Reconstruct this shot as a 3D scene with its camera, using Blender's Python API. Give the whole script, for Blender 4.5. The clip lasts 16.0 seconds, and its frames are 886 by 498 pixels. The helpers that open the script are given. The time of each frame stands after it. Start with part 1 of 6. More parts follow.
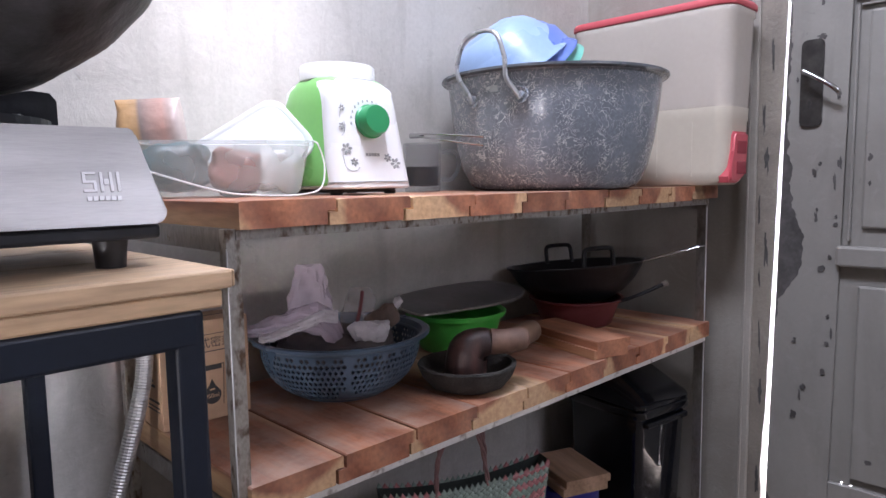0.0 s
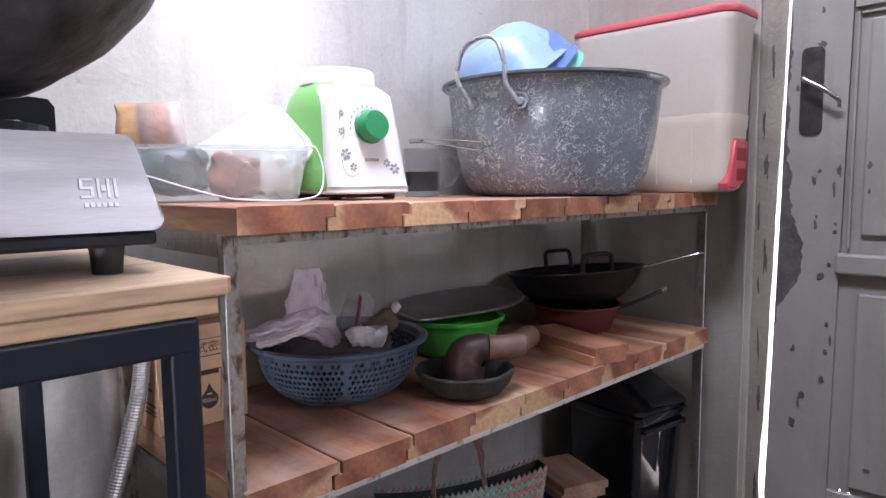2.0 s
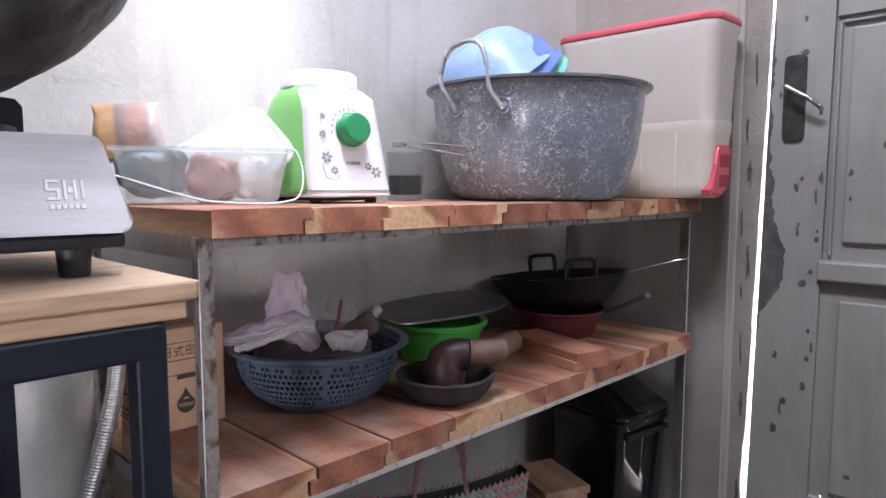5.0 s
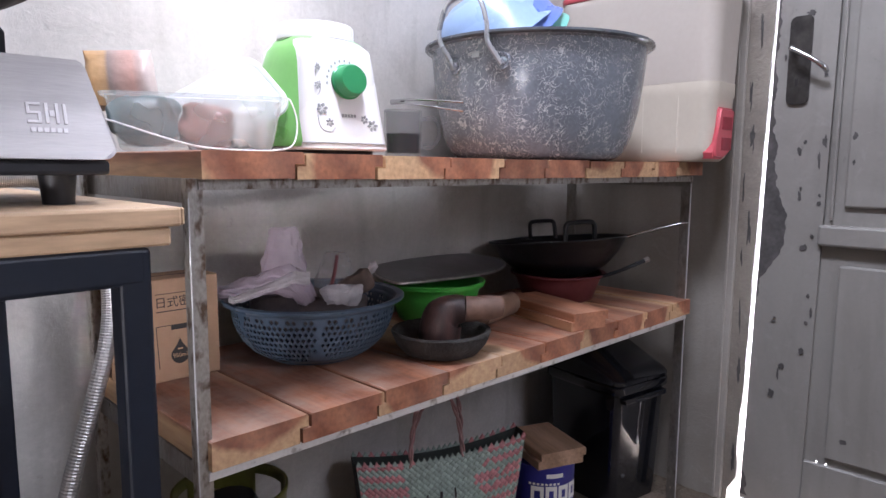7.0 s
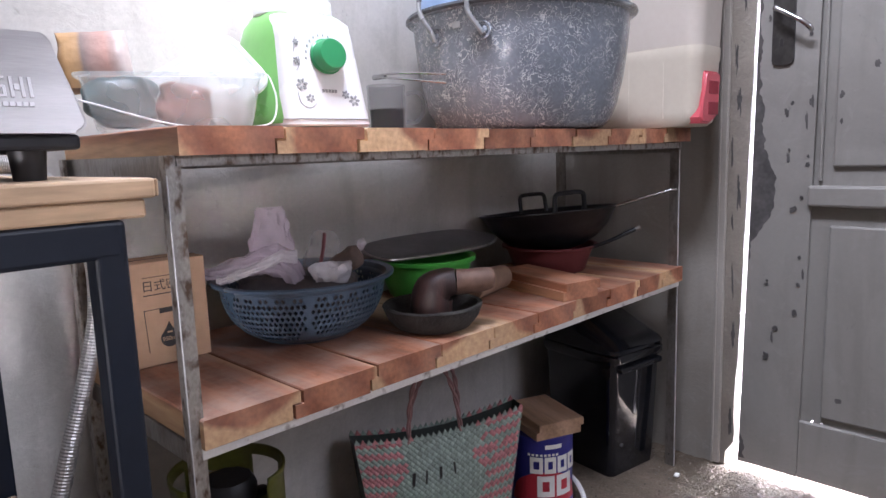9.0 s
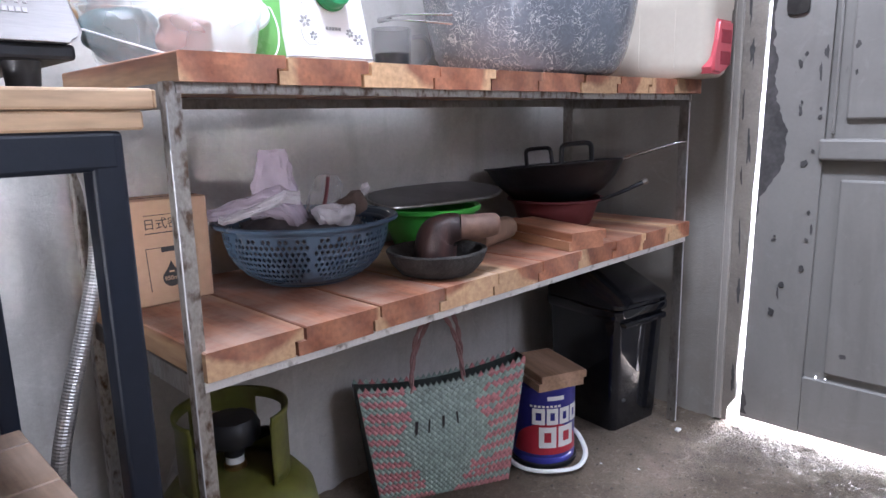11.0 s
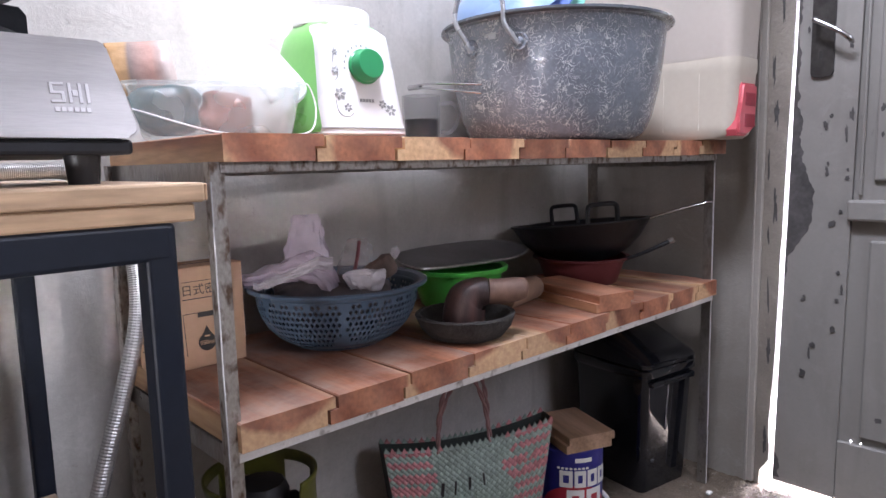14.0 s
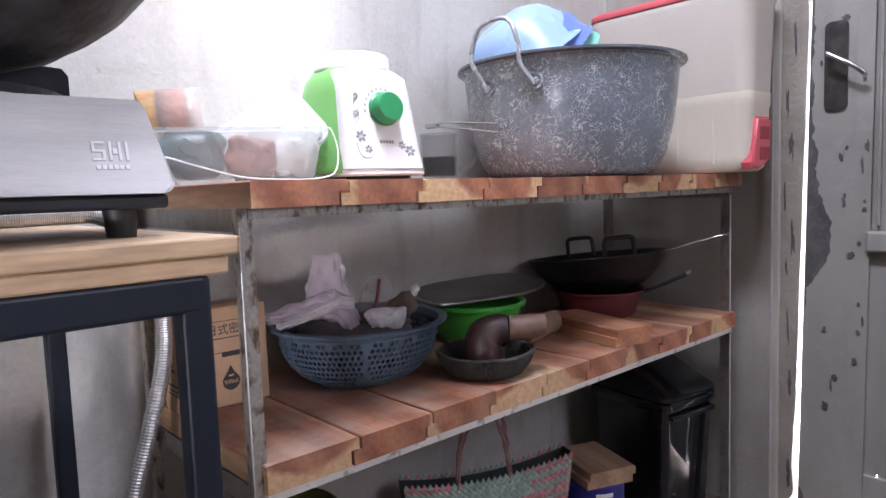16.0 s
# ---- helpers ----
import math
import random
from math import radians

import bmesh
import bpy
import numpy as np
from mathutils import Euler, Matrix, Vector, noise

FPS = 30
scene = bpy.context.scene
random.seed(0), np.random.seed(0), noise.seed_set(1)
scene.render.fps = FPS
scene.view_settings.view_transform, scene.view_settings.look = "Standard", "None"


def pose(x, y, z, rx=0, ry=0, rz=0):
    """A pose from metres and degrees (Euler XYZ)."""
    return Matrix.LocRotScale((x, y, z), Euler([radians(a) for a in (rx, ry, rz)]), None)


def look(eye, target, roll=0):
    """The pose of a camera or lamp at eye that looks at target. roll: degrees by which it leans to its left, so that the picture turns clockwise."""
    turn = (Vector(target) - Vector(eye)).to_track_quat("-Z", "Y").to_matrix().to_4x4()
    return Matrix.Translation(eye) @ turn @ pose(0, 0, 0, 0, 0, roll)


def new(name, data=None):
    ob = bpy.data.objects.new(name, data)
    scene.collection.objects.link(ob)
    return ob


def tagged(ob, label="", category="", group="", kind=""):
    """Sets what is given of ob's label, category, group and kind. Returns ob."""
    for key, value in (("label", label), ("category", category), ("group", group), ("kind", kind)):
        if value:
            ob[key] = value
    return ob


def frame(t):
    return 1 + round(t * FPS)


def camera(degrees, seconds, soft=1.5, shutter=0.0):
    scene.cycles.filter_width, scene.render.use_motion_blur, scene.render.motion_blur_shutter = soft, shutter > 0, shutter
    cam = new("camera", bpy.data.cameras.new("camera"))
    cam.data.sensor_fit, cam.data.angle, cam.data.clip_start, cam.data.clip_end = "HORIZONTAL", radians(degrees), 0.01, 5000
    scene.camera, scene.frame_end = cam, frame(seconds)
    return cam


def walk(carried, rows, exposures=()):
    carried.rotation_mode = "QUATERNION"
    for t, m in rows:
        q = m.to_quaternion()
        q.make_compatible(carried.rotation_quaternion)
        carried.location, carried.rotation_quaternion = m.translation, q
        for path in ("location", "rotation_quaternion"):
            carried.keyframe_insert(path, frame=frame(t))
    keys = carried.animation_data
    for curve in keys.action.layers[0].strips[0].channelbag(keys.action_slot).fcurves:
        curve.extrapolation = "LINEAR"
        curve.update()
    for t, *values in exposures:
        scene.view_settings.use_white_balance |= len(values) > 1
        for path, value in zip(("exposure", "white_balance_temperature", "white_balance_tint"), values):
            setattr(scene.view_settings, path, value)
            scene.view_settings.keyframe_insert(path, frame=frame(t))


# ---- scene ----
cam = camera(67.3, 16.0)
PATH = [
    (0, (-0.386, -0.741, 0.922), (1.008, 0.677, 0.717), -0.9),
    (0.5, (-0.386, -0.742, 0.925), (1.002, 0.682, 0.718), -0.8),
    (1, (-0.387, -0.742, 0.926), (0.998, 0.687, 0.732), -0.7),
    (1.5, (-0.387, -0.743, 0.927), (0.999, 0.686, 0.736), -0.8),
    (2, (-0.383, -0.743, 0.927), (1.011, 0.677, 0.73), -0.5),
    (2.5, (-0.381, -0.744, 0.93), (1.022, 0.669, 0.737), -0.4),
    (3, (-0.378, -0.747, 0.929), (1.026, 0.665, 0.741), -0.5),
    (3.5, (-0.378, -0.749, 0.932), (1.029, 0.662, 0.751), -0.4),
    (4, (-0.376, -0.748, 0.931), (1.038, 0.655, 0.751), -0.2),
    (6.3, (-0.36, -0.756, 0.906), (1.053, 0.642, 0.684), 0.5),
    (6.5, (-0.359, -0.753, 0.898), (1.053, 0.644, 0.664), 0.4),
    (7, (-0.356, -0.759, 0.884), (1.046, 0.646, 0.638), 0.4),
    (7.5, (-0.357, -0.755, 0.878), (1.038, 0.655, 0.618), 0.4),
    (8, (-0.354, -0.756, 0.875), (1.045, 0.647, 0.597), 0.0),
    (8.5, (-0.348, -0.758, 0.872), (1.056, 0.641, 0.605), -1.6),
    (9, (-0.344, -0.765, 0.863), (1.062, 0.627, 0.571), -1.9),
    (9.2, (-0.344, -0.753, 0.862), (1.073, 0.624, 0.553), -1.8),
    (11.3, (-0.341, -0.759, 0.812), (1.036, 0.637, 0.419), -1.2),
    (11.5, (-0.342, -0.758, 0.808), (1.028, 0.643, 0.407), -1.0),
    (12, (-0.341, -0.761, 0.798), (1.011, 0.65, 0.372), -1.4),
    (12.5, (-0.341, -0.754, 0.8), (1.021, 0.651, 0.389), -1.1),
    (13, (-0.349, -0.757, 0.826), (1.01, 0.671, 0.485), -1.7),
    (13.5, (-0.355, -0.755, 0.845), (1.006, 0.682, 0.558), -1.4),
    (14, (-0.357, -0.757, 0.86), (0.999, 0.691, 0.604), -1.4),
    (14.5, (-0.363, -0.755, 0.868), (0.996, 0.697, 0.647), -1.6),
    (15, (-0.366, -0.755, 0.874), (0.979, 0.71, 0.658), -1.9),
    (15.5, (-0.369, -0.755, 0.878), (0.97, 0.717, 0.681), -2.0),
    (16, (-0.373, -0.757, 0.882), (0.963, 0.721, 0.705), -2.0),
]
EXPOSURES = [(t, e, *((5660, 17) if 11 < t < 13 else (5800, 17) if 13 < t < 14 else (5980, 20))) for t, e in ((0, 0.17), (0.5, 0.36), (1.5, 0.35), (4.2, 0.30), (7, 0.34), (9, 0.42), (11.3, 0.87), (12.3, 1.0), (13.2, 0.72), (14, 0.48), (16, 0.39))]
walk(cam, [(t, look(eye, target, roll)) for t, eye, target, roll in PATH], EXPOSURES)

# ---- world, sun, exposure ----
world = bpy.data.worlds.new("sky")
scene.world = world
world.use_nodes = True
wn = world.node_tree.nodes
sky = wn.new("ShaderNodeTexSky")
sky.sky_type = "NISHITA"
sky.sun_disc = False
sky.sun_elevation = radians(56)
sky.sun_rotation = radians(184)
world.node_tree.links.new(sky.outputs[0], wn["Background"].inputs[0])
wn["Background"].inputs[1].default_value = 0.15

sun = new("sun", bpy.data.lights.new("sun", "SUN"))
sun.data.energy = 5.0
sun.data.angle = radians(8.0)
sun.data.color = (1.0, 0.97, 0.92)
sun.matrix_world = look((0, 0, 0), (0.07, 0.56, -0.83))


def fill_lamp(name, eye, target, sx, sy, watts, color, spread=180):
    lamp = new(name, bpy.data.lights.new(name, "AREA"))
    lamp.data.shape, lamp.data.size, lamp.data.size_y = "RECTANGLE", sx, sy
    lamp.data.energy, lamp.data.color = watts, color
    lamp.data.spread = radians(spread)
    lamp.matrix_world = look(eye, target)
    return lamp


# Added lamp beyond the west wall, for the lit wall patch under the shelf.
fill_lamp("side_fill", (-1.72, -1.02, 0.69), (0.14, 0.42, 0.755), 0.40, 0.03, 1.7, (1.0, 0.96, 0.90), 40)
# Added overhead lamp that brightens the upper shelf and the wall behind it.
fill_lamp("overhead_fill", (0.09, -0.30, 2.75), (0.10, 0.1, 0), 0.33, 0.9, 61, (0.92, 0.96, 1.0))
# Added fill from behind the camera; no window is known there.
fill_lamp("front_fill", (0.62, -2.77, 2.08), (0.3, 0.3, 0.6), 0.95, 0.9, 18, (0.97, 0.98, 1.0))


# ---- materials ----
def mat(name, color, rough=0.6, metal=0.0, var=0.25, scale=8.0, fine=90.0, bump=0.15, stretch=(1, 1, 1), color2=None, island=0.0,
        trans=0.0, ior=1.45, spec=0.5, coat=0.0, depth=0.002, object_random=0.0, contrast=(0.35, 0.65), alpha=1.0, gloss_var=0.15):
    m = bpy.data.materials.new(name)
    m.use_nodes = True
    nt = m.node_tree
    n, l = nt.nodes, nt.links
    b = n["Principled BSDF"]
    b.inputs["Metallic"].default_value = metal
    b.inputs["IOR"].default_value = ior
    b.inputs["Transmission Weight"].default_value = trans
    b.inputs["Specular IOR Level"].default_value = spec
    b.inputs["Coat Weight"].default_value = coat
    b.inputs["Alpha"].default_value = alpha
    tc = n.new("ShaderNodeTexCoord")
    mp = n.new("ShaderNodeMapping")
    mp.inputs["Scale"].default_value = stretch
    l.new(tc.outputs["Object"], mp.inputs[0])
    big = n.new("ShaderNodeTexNoise")
    big.inputs["Scale"].default_value, big.inputs["Detail"].default_value = scale, 5
    small = n.new("ShaderNodeTexNoise")
    small.inputs["Scale"].default_value, small.inputs["Detail"].default_value = fine, 4
    l.new(mp.outputs[0], big.inputs[0])
    l.new(mp.outputs[0], small.inputs[0])
    ramp = n.new("ShaderNodeMapRange")
    ramp.inputs[1].default_value, ramp.inputs[2].default_value = contrast
    l.new(big.outputs[0], ramp.inputs[0])
    mix = n.new("ShaderNodeMix")
    mix.data_type = "RGBA"
    dark = color2 or tuple(c * (1 - var) for c in color)
    mix.inputs[6].default_value, mix.inputs[7].default_value = (*color, 1), (*dark, 1)
    l.new(ramp.outputs[0], mix.inputs[0])
    mix2 = n.new("ShaderNodeMix")
    mix2.data_type, mix2.blend_type = "RGBA", "OVERLAY"
    mix2.inputs[0].default_value = var
    l.new(mix.outputs[2], mix2.inputs[6])
    l.new(small.outputs[0], mix2.inputs[7])
    last = mix2.outputs[2]
    if object_random or island:
        hsv = n.new("ShaderNodeHueSaturation")
        rng = n.new("ShaderNodeMapRange")
        amount = object_random or island
        rng.inputs[3].default_value, rng.inputs[4].default_value = 1 - amount, 1 + amount
        if object_random:
            l.new(n.new("ShaderNodeObjectInfo").outputs["Random"], rng.inputs[0])
        else:
            l.new(n.new("ShaderNodeNewGeometry").outputs["Random Per Island"], rng.inputs[0])
        l.new(rng.outputs[0], hsv.inputs["Value"])
        l.new(last, hsv.inputs["Color"])
        last = hsv.outputs[0]
    l.new(last, b.inputs["Base Color"])
    rr = n.new("ShaderNodeMapRange")
    rr.inputs[3].default_value, rr.inputs[4].default_value = max(0.03, rough - gloss_var), min(1, rough + gloss_var)
    l.new(big.outputs[0], rr.inputs[0])
    l.new(rr.outputs[0], b.inputs["Roughness"])
    if bump:
        bp = n.new("ShaderNodeBump")
        bp.inputs["Strength"].default_value, bp.inputs["Distance"].default_value = bump, depth
        l.new(small.outputs[0], bp.inputs["Height"])
        l.new(bp.outputs[0], b.inputs["Normal"])
    return m


def wood_mat(name, light, dark, sap, grain=(9, 1.0, 9), object_random=0.25, rough=0.55, rings=True, dust=0.25):
    """Planks: long grain along y, ring bands on the sawn ends, and paler sapwood in some pieces."""
    m = bpy.data.materials.new(name)
    m.use_nodes = True
    nt = m.node_tree
    n, l = nt.nodes, nt.links
    b = n["Principled BSDF"]
    tc = n.new("ShaderNodeTexCoord")
    info = n.new("ShaderNodeObjectInfo")
    shift = n.new("ShaderNodeVectorMath")
    shift.operation = "MULTIPLY_ADD"
    comb = n.new("ShaderNodeCombineXYZ")
    for k in range(3):
        l.new(info.outputs["Random"], comb.inputs[k])
    shift.inputs[1].default_value = (7.3, 3.1, 5.7)
    l.new(comb.outputs[0], shift.inputs[0])
    l.new(tc.outputs["Object"], shift.inputs[2])
    mp = n.new("ShaderNodeMapping")
    mp.inputs["Scale"].default_value = grain
    l.new(shift.outputs[0], mp.inputs[0])
    wave = n.new("ShaderNodeTexWave")
    wave.wave_type, wave.rings_direction = "RINGS", "Y"
    wave.inputs["Scale"].default_value = 0.55
    wave.inputs["Distortion"].default_value, wave.inputs["Detail"].default_value = 3.0, 4
    l.new(mp.outputs[0], wave.inputs[0])
    # distance across the piece from its pith
    pith = n.new("ShaderNodeVectorMath")
    pith.operation = "MULTIPLY_ADD"
    spread = n.new("ShaderNodeTexWhiteNoise")
    spread.noise_dimensions = "1D"
    l.new(info.outputs["Random"], spread.inputs["W"])
    pith.inputs[1].default_value = (0.15, 0.0, 0.11) if grain[1] < grain[0] else (0.0, 0.15, 0.11)
    pith.inputs[2].default_value = (-0.075, 0.0, -0.02) if grain[1] < grain[0] else (0.0, -0.075, -0.02)
    l.new(spread.outputs["Color"], pith.inputs[0])
    off = n.new("ShaderNodeVectorMath")
    off.operation = "SUBTRACT"
    l.new(tc.outputs["Object"], off.inputs[0])
    l.new(pith.outputs[0], off.inputs[1])
    flat = n.new("ShaderNodeVectorMath")
    flat.operation = "MULTIPLY"
    flat.inputs[1].default_value = (1, 0.04, 1) if grain[1] < grain[0] else (0.04, 1, 1)
    l.new(off.outputs[0], flat.inputs[0])
    dist = n.new("ShaderNodeVectorMath")
    dist.operation = "LENGTH"
    l.new(flat.outputs[0], dist.inputs[0])
    noise_a = n.new("ShaderNodeTexNoise")
    noise_a.inputs["Scale"].default_value, noise_a.inputs["Detail"].default_value = 1.1, 3
    l.new(mp.outputs[0], noise_a.inputs[0])
    fib = n.new("ShaderNodeTexNoise")
    fib.inputs["Scale"].default_value, fib.inputs["Detail"].default_value = 14, 6
    l.new(mp.outputs[0], fib.inputs[0])
    mix = n.new("ShaderNodeMix")
    mix.data_type = "RGBA"
    mix.inputs[6].default_value, mix.inputs[7].default_value = (*light, 1), (*dark, 1)
    l.new(wave.outputs[1], mix.inputs[0])
    wob = n.new("ShaderNodeMath")
    wob.operation = "MULTIPLY_ADD"
    wob.inputs[1].default_value = 0.05
    l.new(noise_a.outputs[0], wob.inputs[0])
    l.new(dist.outputs["Value"], wob.inputs[2])
    r2 = n.new("ShaderNodeMapRange")
    r2.inputs[1].default_value, r2.inputs[2].default_value = 0.114, 0.124
    l.new(wob.outputs[0], r2.inputs[0])
    mix2 = n.new("ShaderNodeMix")
    mix2.data_type = "RGBA"
    l.new(r2.outputs[0], mix2.inputs[0])
    l.new(mix.outputs[2], mix2.inputs[6])
    mix2.inputs[7].default_value = (*sap, 1)
    mix3 = n.new("ShaderNodeMix")
    mix3.data_type, mix3.blend_type = "RGBA", "OVERLAY"
    mix3.inputs[0].default_value = 0.55
    l.new(mix2.outputs[2], mix3.inputs[6])
    l.new(fib.outputs[0], mix3.inputs[7])
    hsv = n.new("ShaderNodeHueSaturation")
    rng = n.new("ShaderNodeMapRange")
    rng.inputs[3].default_value, rng.inputs[4].default_value = 1 - object_random, 1 + object_random
    l.new(info.outputs["Random"], rng.inputs[0])
    l.new(rng.outputs[0], hsv.inputs["Value"])
    l.new(mix3.outputs[2], hsv.inputs["Color"])
    # dust and scuffs lying in patches, and a few dark spots
    spots = n.new("ShaderNodeTexNoise")
    spots.inputs["Scale"].default_value, spots.inputs["Detail"].default_value = 13, 7
    spots.inputs["Roughness"].default_value = 0.68
    l.new(shift.outputs[0], spots.inputs[0])
    sr = n.new("ShaderNodeMapRange")
    sr.inputs[1].default_value, sr.inputs[2].default_value, sr.inputs[4].default_value = 0.38, 0.70, dust
    l.new(spots.outputs[0], sr.inputs[0])
    geo = n.new("ShaderNodeNewGeometry")
    sepn = n.new("ShaderNodeSeparateXYZ")
    l.new(geo.outputs["True Normal"], sepn.inputs[0])
    upward = n.new("ShaderNodeMapRange")
    upward.inputs[1].default_value, upward.inputs[2].default_value = 0.4, 0.9
    upward.inputs[3].default_value = 0.25
    l.new(sepn.outputs[2], upward.inputs[0])
    settled = n.new("ShaderNodeMath")
    settled.operation = "MULTIPLY"
    l.new(sr.outputs[0], settled.inputs[0])
    l.new(upward.outputs[0], settled.inputs[1])
    mix4 = n.new("ShaderNodeMix")
    mix4.data_type = "RGBA"
    mix4.inputs[7].default_value = (0.36, 0.285, 0.24, 1)
    l.new(settled.outputs[0], mix4.inputs[0])
    l.new(hsv.outputs[0], mix4.inputs[6])
    sd = n.new("ShaderNodeMapRange")
    sd.inputs[1].default_value, sd.inputs[2].default_value, sd.inputs[3].default_value, sd.inputs[4].default_value = 0.28, 0.40, dust, 0.0
    l.new(spots.outputs[0], sd.inputs[0])
    mix5 = n.new("ShaderNodeMix")
    mix5.data_type = "RGBA"
    mix5.inputs[7].default_value = (0.09, 0.05, 0.035, 1)
    l.new(sd.outputs[0], mix5.inputs[0])
    l.new(mix4.outputs[2], mix5.inputs[6])
    l.new(mix5.outputs[2], b.inputs["Base Color"])
    b.inputs["Roughness"].default_value = rough
    bp = n.new("ShaderNodeBump")
    bp.inputs["Strength"].default_value, bp.inputs["Distance"].default_value = 0.18, 0.002
    l.new(fib.outputs[0], bp.inputs["Height"])
    l.new(bp.outputs[0], b.inputs["Normal"])
    return m


def plaster_mat(name, base, soot, pale, broad_amount=0.7, scab_scale=13, grain_scale=120, grain_amount=0.14, bump=0.22, depth=0.0025, rough=0.8):
    """Rough cement plaster: broad smoky stains, trowel scabs, thin scratches and a fine grain."""
    m = bpy.data.materials.new(name)
    m.use_nodes = True
    n, l = m.node_tree.nodes, m.node_tree.links
    b = n["Principled BSDF"]
    tc = n.new("ShaderNodeTexCoord")

    def noise_tex(scale, detail, rough, distortion=0.0, stretch=(1, 1, 1)):
        mp = n.new("ShaderNodeMapping")
        mp.inputs["Scale"].default_value = stretch
        l.new(tc.outputs["Object"], mp.inputs[0])
        t = n.new("ShaderNodeTexNoise")
        t.inputs["Scale"].default_value, t.inputs["Detail"].default_value = scale, detail
        t.inputs["Roughness"].default_value, t.inputs["Distortion"].default_value = rough, distortion
        l.new(mp.outputs[0], t.inputs[0])
        return t.outputs[0]

    def blend(old, colour, src, lo, hi, amount):
        r = n.new("ShaderNodeMapRange")
        r.inputs[1].default_value, r.inputs[2].default_value, r.inputs[4].default_value = lo, hi, amount
        l.new(src, r.inputs[0])
        mx = n.new("ShaderNodeMix")
        mx.data_type = "RGBA"
        mx.inputs[7].default_value = (*colour, 1)
        l.new(r.outputs[0], mx.inputs[0])
        if isinstance(old, tuple):
            mx.inputs[6].default_value = (*old, 1)
        else:
            l.new(old, mx.inputs[6])
        return mx.outputs[2]

    broad = noise_tex(2.3, 7, 0.62, 0.8)
    scab = noise_tex(scab_scale, 8, 0.70, 1.6)
    drip = noise_tex(5, 4, 0.55, 0.4, (3.0, 3.0, 0.35))
    grain = noise_tex(grain_scale, 5, 0.6)
    colour = blend(base, soot, broad, 0.44, 0.66, broad_amount)
    colour = blend(colour, soot, drip, 0.54, 0.70, 0.45)
    colour = blend(colour, pale, scab, 0.56, 0.66, 0.40)
    colour = blend(colour, tuple(c * 0.55 for c in soot), scab, 0.36, 0.27, 0.55)
    ov = n.new("ShaderNodeMix")
    ov.data_type, ov.blend_type = "RGBA", "OVERLAY"
    ov.inputs[0].default_value = grain_amount
    l.new(colour, ov.inputs[6])
    l.new(grain, ov.inputs[7])
    l.new(ov.outputs[2], b.inputs["Base Color"])
    b.inputs["Roughness"].default_value = rough
    hsum = n.new("ShaderNodeMath")
    hsum.operation = "MULTIPLY_ADD"
    hsum.inputs[1].default_value = 3.0
    l.new(scab, hsum.inputs[0])
    l.new(grain, hsum.inputs[2])
    bp = n.new("ShaderNodeBump")
    bp.inputs["Strength"].default_value, bp.inputs["Distance"].default_value = bump, depth
    l.new(hsum.outputs[0], bp.inputs["Height"])
    l.new(bp.outputs[0], b.inputs["Normal"])
    return m


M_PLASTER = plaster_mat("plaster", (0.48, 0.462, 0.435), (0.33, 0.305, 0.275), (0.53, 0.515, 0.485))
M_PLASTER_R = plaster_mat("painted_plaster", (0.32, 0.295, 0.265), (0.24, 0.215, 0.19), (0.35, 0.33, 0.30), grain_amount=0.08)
M_CEIL = mat("ceiling_board", (0.55, 0.53, 0.5), 0.85, scale=2, var=0.15, bump=0.1)
M_FLOOR = plaster_mat("rough_concrete", (0.24, 0.188, 0.140), (0.115, 0.085, 0.060), (0.40, 0.335, 0.265), 0.8, 26, 190, 0.5, 1.0, 0.007, 0.95)
M_GROUND = mat("outdoor_ground", (0.42, 0.40, 0.36), 0.95, scale=3, fine=50, var=0.3, bump=0.5)
M_PLANK = wood_mat("shelf_plank_wood", (0.40, 0.156, 0.079), (0.25, 0.086, 0.043), (0.58, 0.36, 0.195), dust=0.68)
M_TABLE = wood_mat("pale_table_wood", (0.44, 0.285, 0.17), (0.34, 0.21, 0.12), (0.50, 0.345, 0.215), grain=(1.2, 9, 9), rough=0.45, object_random=0.08)
M_BLOCK = wood_mat("offcut_wood", (0.34, 0.142, 0.075), (0.24, 0.094, 0.048), (0.40, 0.21, 0.112))
M_LOWBOARD = wood_mat("brown_lower_board", (0.18, 0.108, 0.074), (0.12, 0.072, 0.048), (0.22, 0.145, 0.10), dust=0.4)
M_BLOCK2 = wood_mat("pale_offcut_wood", (0.37, 0.235, 0.155), (0.27, 0.165, 0.10), (0.45, 0.32, 0.21))
M_STEEL = mat("bare_rusty_steel", (0.27, 0.25, 0.23), 0.34, metal=0.75, scale=32, fine=170, var=0.4, color2=(0.19, 0.155, 0.13), bump=0.3, contrast=(0.50, 0.72), stretch=(1, 1, 0.5))
M_POST = mat("worn_post_steel", (0.40, 0.375, 0.345), 0.36, metal=0.75, scale=85, fine=230, var=0.4, color2=(0.12, 0.080, 0.056), bump=0.4, contrast=(0.50, 0.68), stretch=(1, 1, 0.6))
M_BLACK = mat("black_paint_steel", (0.006, 0.010, 0.020), 0.46, scale=20, fine=120, var=0.2, bump=0.08)
M_INOX = mat("brushed_stainless", (0.44, 0.425, 0.42), 0.46, metal=0.65, scale=4, fine=60, var=0.12, bump=0.05, stretch=(1, 12, 12))
M_CAST = mat("black_cast_iron", (0.012, 0.014, 0.020), 0.5, scale=18, fine=70, var=0.4, bump=0.3)
